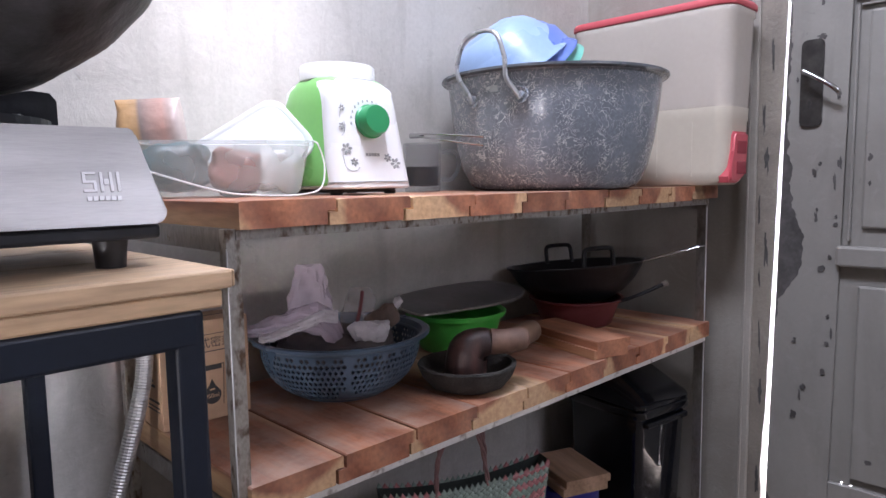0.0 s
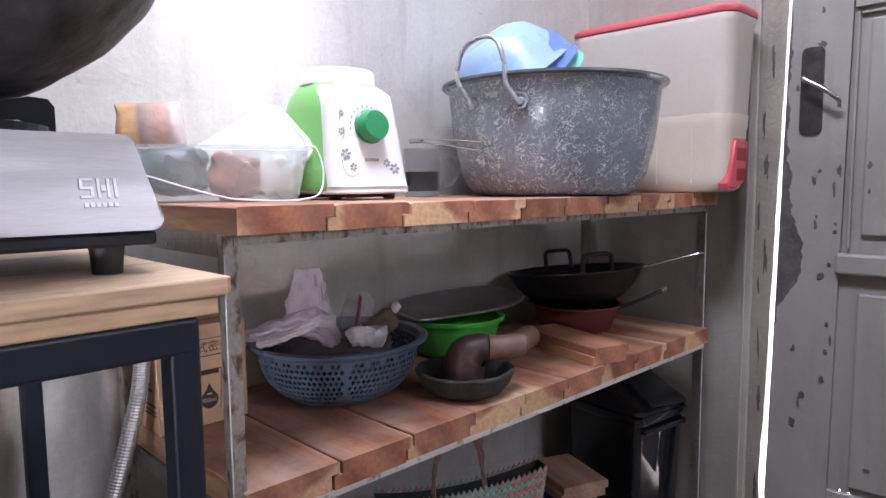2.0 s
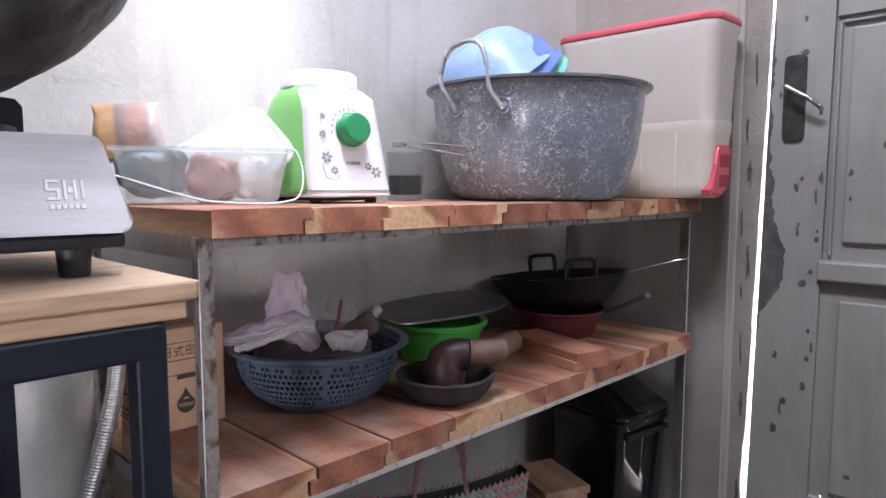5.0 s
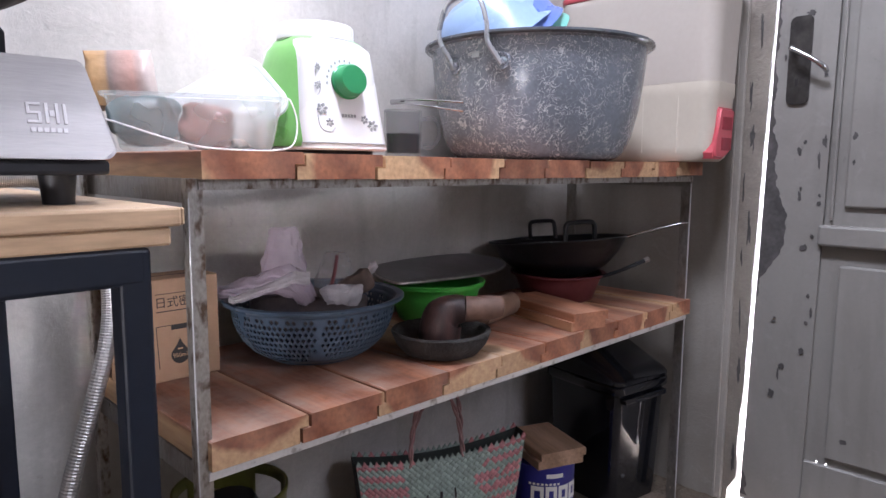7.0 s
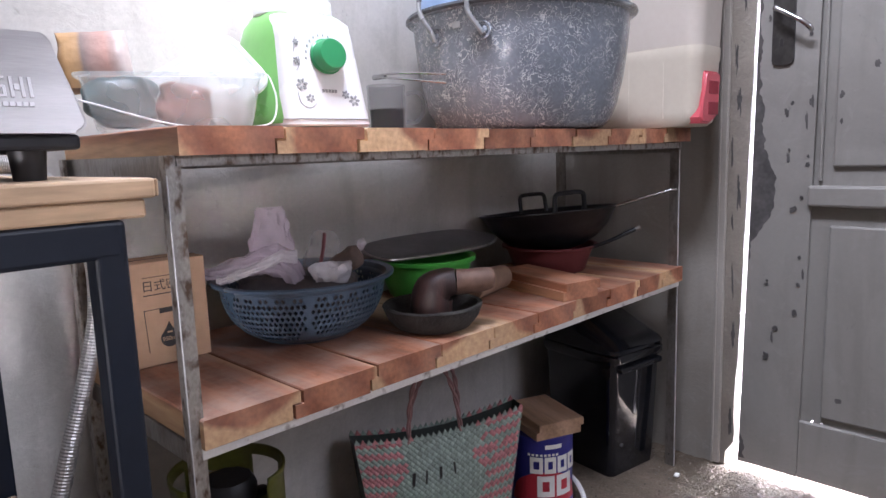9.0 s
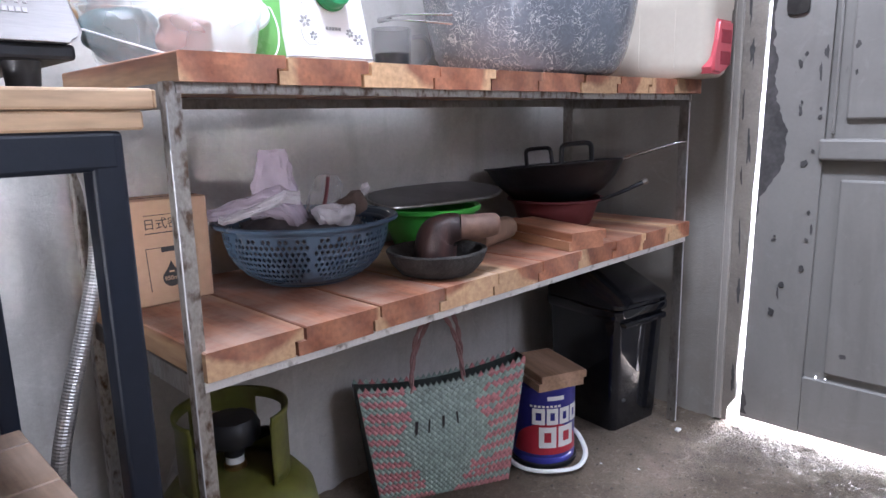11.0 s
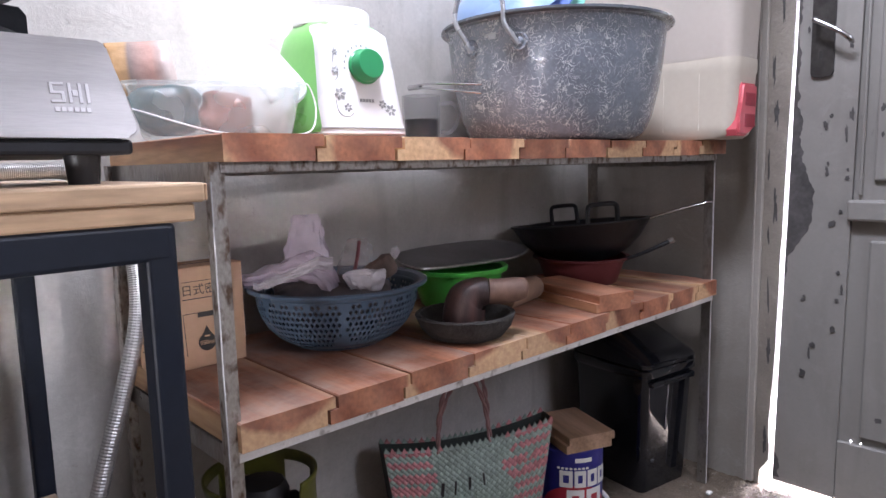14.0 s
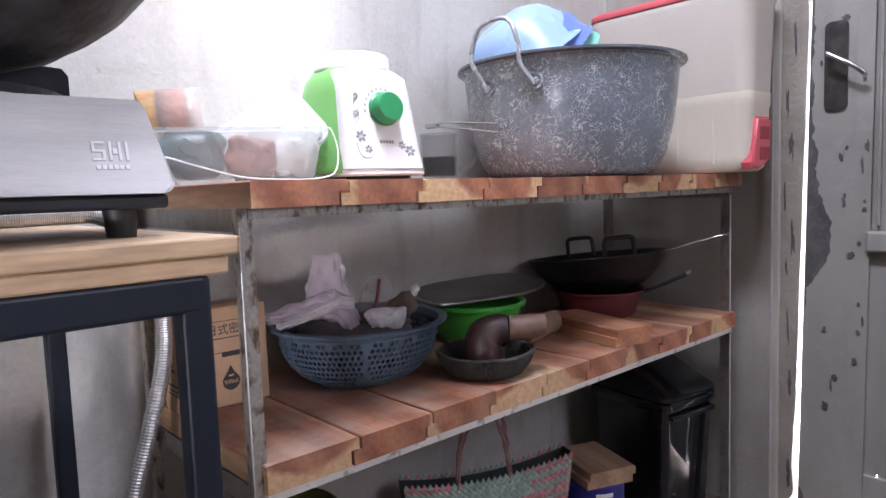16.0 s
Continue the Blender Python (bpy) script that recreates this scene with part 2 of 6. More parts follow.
# Sooty iron, with its lighter blue-grey raised to carry lens haze.
M_SOOT = mat("haze_lifted_sooty_iron", (0.12, 0.125, 0.14), 0.55, scale=9, fine=45, var=0.5, bump=0.6, depth=0.004, color2=(0.012, 0.012, 0.013))
M_DOOR = plaster_mat("old_grey_door_paint", (0.235, 0.224, 0.208), (0.170, 0.158, 0.145), (0.265, 0.256, 0.242), grain_amount=0.06, bump=0.10, rough=0.5)
M_FRAME = plaster_mat("old_frame_paint", (0.255, 0.225, 0.19), (0.115, 0.095, 0.082), (0.31, 0.285, 0.25), 0.8, 30, 150, 0.2, 0.3, 0.003, 0.6)
# Bare dark wood, its colour lightened to include the haze over the door.
M_CHIP = mat("haze_lightened_bare_wood", (0.085, 0.079, 0.077), 0.8, scale=20, var=0.4, bump=0.3)
M_LOCK = mat("tarnished_lock_metal", (0.07, 0.065, 0.062), 0.42, metal=0.7, scale=20, var=0.4, bump=0.1)
M_CHROME = mat("worn_chrome", (0.55, 0.55, 0.56), 0.2, metal=1.0, var=0.15, bump=0.03)
M_WHITE = mat("white_plastic", (0.80, 0.80, 0.80), 0.28, var=0.04, scale=5, bump=0.02, coat=0.2)
M_GREEN = mat("green_plastic", (0.20, 0.50, 0.14), 0.3, var=0.06, scale=5, bump=0.02)
M_KNOB = mat("green_knob_plastic", (0.03, 0.27, 0.10), 0.35, var=0.06, scale=9, bump=0.02)
M_PRINT = mat("grey_print", (0.32, 0.33, 0.33), 0.5, var=0.1, bump=0)
M_DARKPL = mat("dark_plastic", (0.02, 0.02, 0.022), 0.4, var=0.15, bump=0.05)
M_CTN = mat("cream_plastic", (0.60, 0.54, 0.45), 0.4, var=0.07, scale=3, bump=0.03, trans=0.0)
M_CTN2 = mat("pale_plastic", (0.62, 0.56, 0.50), 0.24, var=0.06, scale=3, bump=0.03)
M_RED = mat("red_plastic", (0.55, 0.095, 0.115), 0.35, var=0.1, scale=6, bump=0.02)
M_BLUE = mat("blue_plastic", (0.26, 0.37, 0.57), 0.3, var=0.08, scale=5, bump=0.03)
M_BLUE2 = mat("deep_blue_plastic", (0.12, 0.18, 0.46), 0.3, var=0.08, bump=0.03)
M_MINT = mat("mint_plastic", (0.16, 0.45, 0.38), 0.35, var=0.08, bump=0.03)
M_BASKET = mat("slate_blue_plastic", (0.062, 0.092, 0.132), 0.30, var=0.12, scale=7, bump=0.04)
M_BOWLG = mat("bright_green_plastic", (0.07, 0.42, 0.06), 0.35, var=0.12, scale=6, bump=0.03)
M_BOWLR = mat("dull_red_plastic", (0.15, 0.035, 0.038), 0.45, var=0.2, scale=6, bump=0.05)
M_STONE = mat("volcanic_stone", (0.048, 0.044, 0.041), 0.85, scale=24, fine=160, var=0.4, bump=0.7, depth=0.004)
M_PESTLE = mat("dark_pestle_wood", (0.070, 0.034, 0.029), 0.42, scale=8, fine=60, var=0.4, bump=0.25, stretch=(6, 6, 1), color2=(0.022, 0.015, 0.014))
M_TAN = mat("tan_wood", (0.30, 0.19, 0.13), 0.6, scale=9, fine=60, var=0.25, bump=0.2)
M_ALUEDGE = mat("pale_edge_metal", (0.60, 0.60, 0.60), 0.4, metal=0.3, scale=20, var=0.2, bump=0.05)
M_GRIP = mat("worn_pestle_grip", (0.17, 0.095, 0.066), 0.6, scale=26, fine=90, var=0.4, bump=0.25, color2=(0.11, 0.062, 0.046))
M_ALU = mat("dull_aluminium", (0.17, 0.16, 0.16), 0.42, metal=0.6, scale=6, fine=70, var=0.2, bump=0.08)
M_CARD = mat("brown_cardboard", (0.42, 0.265, 0.165), 0.75, scale=4, fine=80, var=0.12, bump=0.1)
# Rust-flecked steel; its pale base colour carries glare reflected from the floor.
M_RAIL = mat("glare_pale_worn_steel", (0.78, 0.76, 0.73), 0.40, metal=0.25, scale=60, fine=170, var=0.35, color2=(0.24, 0.20, 0.17), bump=0.3, contrast=(0.57, 0.76))
M_WOK = mat("seasoned_iron", (0.012, 0.0125, 0.015), 0.38, metal=0.2, scale=30, fine=120, var=0.3, bump=0.25)
M_MARK = mat("bright_stamping", (0.60, 0.59, 0.59), 0.42, metal=0.7, var=0.05, bump=0.0)
M_INK = mat("black_ink", (0.02, 0.018, 0.018), 0.6, var=0.1, bump=0)
M_HOSE = mat("galvanised_hose", (0.50, 0.49, 0.48), 0.42, metal=0.9, scale=30, var=0.2, bump=0.1)
M_GAS = mat("olive_green_gas_paint", (0.125, 0.135, 0.017), 0.42, scale=7, fine=60, var=0.3, bump=0.12, color2=(0.085, 0.075, 0.025))
M_RUBBER = mat("black_rubber", (0.014, 0.014, 0.016), 0.5, var=0.2, bump=0.05)
M_BRASS = mat("brass", (0.45, 0.30, 0.12), 0.35, metal=1.0, var=0.2, bump=0.05)
M_BIN = mat("glossy_black_plastic", (0.010, 0.011, 0.015), 0.06, var=0.2, scale=5, bump=0.02, coat=0.3, gloss_var=0.03)
M_CANBLUE = mat("blue_printed_label", (0.035, 0.035, 0.26), 0.35, var=0.12, scale=5, bump=0.03)
M_CANRED = mat("red_printed_label", (0.45, 0.03, 0.05), 0.35, var=0.1, bump=0.02)
M_PRINTW = mat("white_print", (0.78, 0.77, 0.76), 0.4, var=0.06, bump=0.0)
M_STRAPG = mat("sage_green_strap", (0.36, 0.45, 0.40), 0.24, var=0.15, scale=20, bump=0.04, island=0.16)
M_STRAPP = mat("coral_pink_strap", (0.62, 0.27, 0.28), 0.24, var=0.15, scale=20, bump=0.04, island=0.16)
M_STRAPD = mat("dark_bag_inside", (0.05, 0.06, 0.055), 0.6, var=0.3, bump=0.1)
M_HANDLE = mat("pink_grey_handle", (0.36, 0.20, 0.19), 0.45, var=0.2, scale=40, bump=0.2)
M_PAPER = mat("white_paper", (0.78, 0.77, 0.74), 0.7, var=0.08, bump=0.05)
M_SACHET2 = mat("dark_foil_sachet", (0.035, 0.085, 0.095), 0.35, var=0.4, scale=15, bump=0.1, color2=(0.09, 0.10, 0.10), contrast=(0.45, 0.6))
M_PINKFOIL = mat("pink_foil_sachet", (0.30, 0.15, 0.12), 0.35, var=0.3, scale=18, bump=0.1, color2=(0.30, 0.13, 0.11))
M_ROOT = mat("brown_spice", (0.13, 0.085, 0.065), 0.7, var=0.4, scale=16, bump=0.4)


def film_mat(name, color, opacity, rough=0.25, crease=14, bump=0.3, vary=0.18):
    """Thin translucent plastic: part clear, part milky."""
    m = bpy.data.materials.new(name)
    m.use_nodes = True
    n, l = m.node_tree.nodes, m.node_tree.links
    b = n["Principled BSDF"]
    b.inputs["Base Color"].default_value = (*color, 1)
    b.inputs["Roughness"].default_value = rough
    tl = n.new("ShaderNodeBsdfTranslucent")
    tl.inputs[0].default_value = (*color, 1)
    tr = n.new("ShaderNodeBsdfTransparent")
    mx1, mx2 = n.new("ShaderNodeMixShader"), n.new("ShaderNodeMixShader")
    mx1.inputs[0].default_value = 0.45
    l.new(b.outputs[0], mx1.inputs[1])
    l.new(tl.outputs[0], mx1.inputs[2])
    ns = n.new("ShaderNodeTexNoise")
    ns.inputs["Scale"].default_value = crease
    tc = n.new("ShaderNodeTexCoord")
    l.new(tc.outputs["Object"], ns.inputs[0])
    rg = n.new("ShaderNodeMapRange")
    rg.inputs[3].default_value, rg.inputs[4].default_value = opacity - vary, opacity + vary
    l.new(ns.outputs[0], rg.inputs[0])
    l.new(rg.outputs[0], mx2.inputs[0])
    l.new(tr.outputs[0], mx2.inputs[1])
    l.new(mx1.outputs[0], mx2.inputs[2])
    l.new(mx2.outputs[0], n["Material Output"].inputs[0])
    bp = n.new("ShaderNodeBump")
    bp.inputs["Strength"].default_value, bp.inputs["Distance"].default_value = bump, 0.003
    l.new(ns.outputs[0], bp.inputs["Height"])
    l.new(bp.outputs[0], b.inputs["Normal"])
    return m


M_BAGFILM = film_mat("mauve_plastic_film", (0.87, 0.74, 0.85), 0.38, 0.10, 40, 0.8, 0.05)
M_CLEARBOX = film_mat("clear_milky_plastic", (0.68, 0.74, 0.74), 0.30, 0.16)
M_CLEARBAG = film_mat("clear_bag_film", (0.70, 0.66, 0.66), 0.22, 0.1, 45, 0.8)
M_LID = film_mat("milky_lid_plastic", (0.84, 0.85, 0.86), 0.72, 0.3)
M_GLASS = film_mat("mug_glass", (0.20, 0.20, 0.21), 0.24, 0.06, 8, 0.05)


# ---- mesh helpers ----
def part(name, bm, material, parent=None, label="", smooth=False):
    me = bpy.data.meshes.new(name)
    bmesh.ops.recalc_face_normals(bm, faces=bm.faces)
    bm.to_mesh(me)
    bm.free()
    me.materials.append(material)
    if smooth:
        for p in me.polygons:
            p.use_smooth = True
        me.set_sharp_from_angle(angle=radians(40))
    ob = new(name, me)
    if parent:
        ob.parent = parent
    if label:
        ob["label"] = label
    return ob


def thing(name, m, label, category, group="", kind=""):
    e = new(name)
    e.empty_display_size = 0.02
    e.matrix_world = m
    return tagged(e, label, category, group, kind)


def box(x0, x1, y0, y1, z0, z1, bevel=0.0, segments=1, bm=None):
    b = bmesh.new()
    bmesh.ops.create_cube(b, size=1)
    for v in b.verts:
        v.co = Vector((x0 + (v.co.x + 0.5) * (x1 - x0), y0 + (v.co.y + 0.5) * (y1 - y0), z0 + (v.co.z + 0.5) * (z1 - z0)))
    if bevel:
        bmesh.ops.bevel(b, geom=b.edges[:], offset=bevel, segments=segments, affect="EDGES", profile=0.5)
    if bm is None:
        return b
    join(bm, b)
    return bm


def join(bm, other):
    """Adds the other bmesh to bm and frees it."""
    me = bpy.data.meshes.new("joined")
    other.to_mesh(me)
    other.free()
    bm.from_mesh(me)
    bpy.data.meshes.remove(me)
    return bm


def lathe(profile, n=48, closed=False, wobble=None):
    """Turns (radius, z) round z; closed joins the last point to the first."""
    bm = bmesh.new()
    rings = []
    for r, z in profile:
        if r < 1e-6:
            rings.append([bm.verts.new((0, 0, z))])
        else:
            rings.append([bm.verts.new((r * math.cos(2 * math.pi * i / n), r * math.sin(2 * math.pi * i / n), z)) for i in range(n)])
    pairs = list(zip(rings, rings[1:]))
    if closed:
        pairs.append((rings[-1], rings[0]))
    for a, b in pairs:
        for i in range(n):
            j = (i + 1) % n
            if len(a) == 1 and len(b) == 1:
                continue
            if len(a) == 1:
                bm.faces.new((a[0], b[i], b[j]))
            elif len(b) == 1:
                bm.faces.new((a[i], b[0], a[j]))
            else:
                bm.faces.new((a[i], b[i], b[j], a[j]))
    if wobble:
        for v in bm.verts:
            v.co += noise.noise_vector(v.co * wobble[0]) * wobble[1]
    return bm


def spline(points, steps):
    """A smooth curve through the points."""
    pts = [Vector(p) for p in points]
    out = []
    for i in range(len(pts) - 1):
        p0, p1, p2, p3 = pts[max(i - 1, 0)], pts[i], pts[i + 1], pts[min(i + 2, len(pts) - 1)]
        for k in range(steps):
            t = k / steps
            out.append(0.5 * ((2 * p1) + (p2 - p0) * t + (2 * p0 - 5 * p1 + 4 * p2 - p3) * t * t + (3 * p1 - p0 - 3 * p2 + p3) * t ** 3))
    out.append(pts[-1])
    return out


def tube(points, radius, n=10, flat=1.0, caps=True, smooth_steps=0):
    """A pipe along points; radius may be a list; flat squeezes it across its second axis."""
    pts = [Vector(p) for p in points]
    if smooth_steps:
        out = spline(pts, smooth_steps)
        if isinstance(radius, (list, tuple)):
            radius = [float(v) for v in np.interp(np.linspace(0, len(pts) - 1, len(out)), range(len(pts)), radius)]
        pts = out
    radii = radius if isinstance(radius, (list, tuple)) else [radius] * len(pts)
    bm = bmesh.new()
    rings = []
    up = Vector((0, 0, 1))
    for i, p in enumerate(pts):
        d = (pts[min(i + 1, len(pts) - 1)] - pts[max(i - 1, 0)]).normalized()
        if abs(d.dot(up)) > 0.98:
            up = Vector((0, 1, 0)) if abs(d.y) < 0.9 else Vector((1, 0, 0))
        a = d.cross(up).normalized()
        b = a.cross(d).normalized()
        up = b
        rings.append([bm.verts.new(p + radii[i] * (math.cos(2 * math.pi * k / n) * a + flat * math.sin(2 * math.pi * k / n) * b)) for k in range(n)])
    for r0, r1 in zip(rings, rings[1:]):
        for k in range(n):
            bm.faces.new((r0[k], r0[(k + 1) % n], r1[(k + 1) % n], r1[k]))
    if caps:
        bm.faces.new(rings[0][::-1])
        bm.faces.new(rings[-1])
    return bm


def prism(outline, lo, hi, axis="y"):
    """A flat outline of (a, b) pushed from lo to hi along an axis: 'y' takes (x, z), 'x' takes (y, z), 'z' takes (x, y)."""
    put = {"y": lambda a, b, c: (a, c, b), "x": lambda a, b, c: (c, a, b), "z": lambda a, b, c: (a, b, c)}[axis]
    bm = bmesh.new()
    r0 = [bm.verts.new(put(a, b, lo)) for a, b in outline]
    r1 = [bm.verts.new(put(a, b, hi)) for a, b in outline]
    k = len(outline)
    for i in range(k):
        bm.faces.new((r0[i], r0[(i + 1) % k], r1[(i + 1) % k], r1[i]))
    bm.faces.new(r0[::-1])
    bm.faces.new(r1)
    return bm


def rounded_rect(w, d, r, n=5, cx=0.0, cy=0.0):
    pts = []
    for sx, sy, a0 in ((1, 1, 0), (-1, 1, 90), (-1, -1, 180), (1, -1, 270)):
        for k in range(n + 1):
            a = radians(a0 + 90 * k / n)
            pts.append((cx + sx * (w / 2 - r) + r * math.cos(a), cy + sy * (d / 2 - r) + r * math.sin(a)))
    return pts


def loft(sections, cap=(True, True)):
    """Joins rings of equal count (lists of 3D points)."""
    bm = bmesh.new()
    rings = [[bm.verts.new(p) for p in s] for s in sections]
    k = len(rings[0])
    for a, b in zip(rings, rings[1:]):
        for i in range(k):
            bm.faces.new((a[i], a[(i + 1) % k], b[(i + 1) % k], b[i]))
    if cap[0]:
        bm.faces.new(rings[0][::-1])
    if cap[1]:
        bm.faces.new(rings[-1])
    return bm


def moved(bm, m):
    bmesh.ops.transform(bm, matrix=m, verts=bm.verts)
    return bm


# ---- room ----
BACK, RIGHT, LEFT, FRONT, TOP = 0.42, 1.385, -1.3, -2.8, 2.78
DOOR_NEAR, DOOR_FAR = -0.135, -0.98


def structure(name, bm, material, label, category):
    return tagged(part(name, bm, material), label, category, kind="structure")


structure("wall_north", box(LEFT - 0.12, RIGHT + 0.14, BACK, BACK + 0.12, -0.03, TOP), M_PLASTER, "grey unpainted cement plaster wall with stains", "wall")
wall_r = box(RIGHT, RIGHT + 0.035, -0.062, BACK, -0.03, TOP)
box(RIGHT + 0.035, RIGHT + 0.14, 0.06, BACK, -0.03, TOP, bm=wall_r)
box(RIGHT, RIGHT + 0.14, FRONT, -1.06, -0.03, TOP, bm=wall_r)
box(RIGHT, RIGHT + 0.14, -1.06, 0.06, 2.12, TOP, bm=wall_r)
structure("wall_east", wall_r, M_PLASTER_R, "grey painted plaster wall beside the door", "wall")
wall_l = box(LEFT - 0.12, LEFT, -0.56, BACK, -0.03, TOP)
# Unseen slot, cut only to trim the side lamp's beam.
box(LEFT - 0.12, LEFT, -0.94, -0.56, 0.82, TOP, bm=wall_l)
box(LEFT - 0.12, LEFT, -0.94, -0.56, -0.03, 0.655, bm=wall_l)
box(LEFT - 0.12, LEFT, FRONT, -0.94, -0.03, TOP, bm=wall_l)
structure("wall_west", wall_l, M_PLASTER_R, "plain plastered wall with an added slot that shapes the side lamp's beam", "wall")
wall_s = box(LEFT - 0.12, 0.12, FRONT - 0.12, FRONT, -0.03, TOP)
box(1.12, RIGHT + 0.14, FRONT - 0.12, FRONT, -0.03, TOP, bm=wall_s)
# Unseen opening, made up to hold the front fill lamp.
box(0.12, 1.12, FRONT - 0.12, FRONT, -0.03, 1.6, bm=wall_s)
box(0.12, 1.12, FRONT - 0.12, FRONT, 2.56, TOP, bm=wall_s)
structure("wall_south", wall_s, M_PLASTER_R, "plain plastered wall behind the kitchen with an added opening at the front fill lamp", "wall")
# Made-up ceiling opening, sized to place the sun patch on the back wall.
SKX0, SKX1, SKY0, SKY1 = -0.09, 0.26, -0.84, 0.18
ceil = box(LEFT, SKX0, FRONT, BACK, TOP, TOP + 0.05)
box(SKX1, RIGHT, FRONT, BACK, TOP, TOP + 0.05, bm=ceil)
box(SKX0, SKX1, FRONT, SKY0, TOP, TOP + 0.05, bm=ceil)
box(SKX0, SKX1, SKY1, BACK, TOP, TOP + 0.05, bm=ceil)
structure("ceiling", ceil, M_CEIL, "plain board ceiling with an added opening that shapes the sun patch", "ceiling")


def floor_sheet():
    bm = bmesh.new()
    nx, ny = 230, 250
    rows = []
    for j in range(ny + 1):
        row = []
        for i in range(nx + 1):
            x, y = LEFT + (RIGHT + 0.10 - LEFT) * i / nx, FRONT + (BACK - FRONT) * j / ny
            p = Vector((x, y, 0))
            z = 0.006 * noise.noise(p * 5) + 0.004 * noise.noise(p * 17) + 0.004 * noise.noise(p * 34) + 0.003 * noise.noise(p * 70)
            row.append(bm.verts.new((x, y, min(z, 0.004) - 0.004)))
        rows.append(row)
    for j in range(ny):
        for i in range(nx):
            bm.faces.new((rows[j][i], rows[j][i + 1], rows[j + 1][i + 1], rows[j + 1][i]))
    return bm


tagged(part("floor", floor_sheet(), M_FLOOR, smooth=True), "rough dusty bare concrete floor", "floor", kind="structure")
ground = bmesh.new()
bmesh.ops.create_grid(ground, x_segments=4, y_segments=4, size=400)
moved(ground, Matrix.Translation((0, 0, -0.06)))
# Added glowing board: whitens the door gaps and spills light onto the floor.
glow = bpy.data.materials.new("outdoor_glow_board")
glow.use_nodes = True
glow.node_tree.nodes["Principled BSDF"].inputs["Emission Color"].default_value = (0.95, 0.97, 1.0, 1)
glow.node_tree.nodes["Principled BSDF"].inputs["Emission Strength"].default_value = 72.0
structure("backdrop", box(2.6, 2.62, -2.4, 1.6, -0.06, 2.6), glow, "added glowing board standing in for the bright outdoors beyond the door", "backdrop")
structure("ground", ground, M_GROUND, "bright sunlit bare ground outside the door", "ground")


# ---- shelf rack with planks ----
def angle_iron(p0, p1, up, side, w=0.036, t=0.004):
    """An L-shaped bar from p0 to p1; its two legs run along the unit vectors up and side."""
    p0, p1, u, s = Vector(p0), Vector(p1), Vector(up), Vector(side)
    outline = [Vector((0, 0)), Vector((w, 0)), Vector((w, t)), Vector((t, t)), Vector((t, w)), Vector((0, w))]
    bm = loft([[p + u * q.x + s * q.y for q in outline] for p in (p0, p1)])
    bmesh.ops.bevel(bm, geom=[e for e in bm.edges if e.calc_length() > 0.2], offset=0.0009, segments=2, affect="EDGES")
    return bm


ZT, ZM = 0.902, 0.549
DEPTH = 0.385
rack = thing("shelf_rack", pose(0, 0, 0), "two-tier rack of bare rusty angle iron with wooden plank shelves", "shelf")
for x, sx in ((-0.020, 1), (1.282, -1)):
    for y, sy in ((-0.004, 1), (DEPTH, -1)):
        post = angle_iron((x, y, 0), (x, y, 0.868), (sx, 0, 0), (0, sy, 0), w=0.0185, t=0.004)
        if x > 1 and sy > 0:
            post = angle_iron((x - 0.002, y + 0.024, 0), (x - 0.002, y + 0.024, 0.868), (1, 0, 0), (0, -1, 0), w=0.024, t=0.004)
        elif x > 1:
            post = angle_iron((1.303, y, 0), (1.303, y, 0.868), (1, 0, 0), (0, -1, 0), w=0.032, t=0.004)
        elif sy < 0:
            post = angle_iron((x, y, 0), (x, y, 0.868), (sx, 0, 0), (0, sy, 0), w=0.020, t=0.004)
        part("post", post, M_POST if x < 1 else M_STEEL, rack)
part("edge_strip", box(1.2795, 1.2838, -0.0058, -0.0041, 0.002, 0.845, 0.0004), M_ALUEDGE, rack, "thin pale strip along the post's edge")
part("edge_strip", box(-0.0213, -0.0196, -0.0056, -0.0030, 0.002, 0.845, 0.0004), M_ALUEDGE, rack, "thin pale strip along the post's edge")
for z, steel in ((0.868, M_POST), (0.509, M_RAIL)):
    part("front_rail", angle_iron((-0.008, -0.006, z), (1.288, -0.006, z - (0.004 if z > 0.6 else 0)), (0, 0, -1), (0, 1, 0), w=0.0135), steel, rack)
    part("back_rail", angle_iron((-0.008, DEPTH + 0.002, z), (1.334, DEPTH + 0.002, z), (0, 0, -1), (0, -1, 0), w=0.022), M_STEEL, rack)
    part("side_rail", angle_iron((-0.010, 0, z), (-0.010, DEPTH, z), (0, 0, -1), (1, 0, 0), w=0.03), M_STEEL, rack)
    part("side_rail", angle_iron((1.298, 0, z), (1.316, DEPTH, z), (0, 0, -1), (-1, 0, 0), w=0.03), M_STEEL, rack)


def sag(x):
    """How far the upper shelf has sunk under its load."""
    return 0.005 * math.sin(math.pi * max(0, x) / 1.55)


EDGES = [-0.010, 0.126, 0.259, 0.396, 0.530, 0.660, 0.795, 0.928, 1.062, 1.185, 1.322]


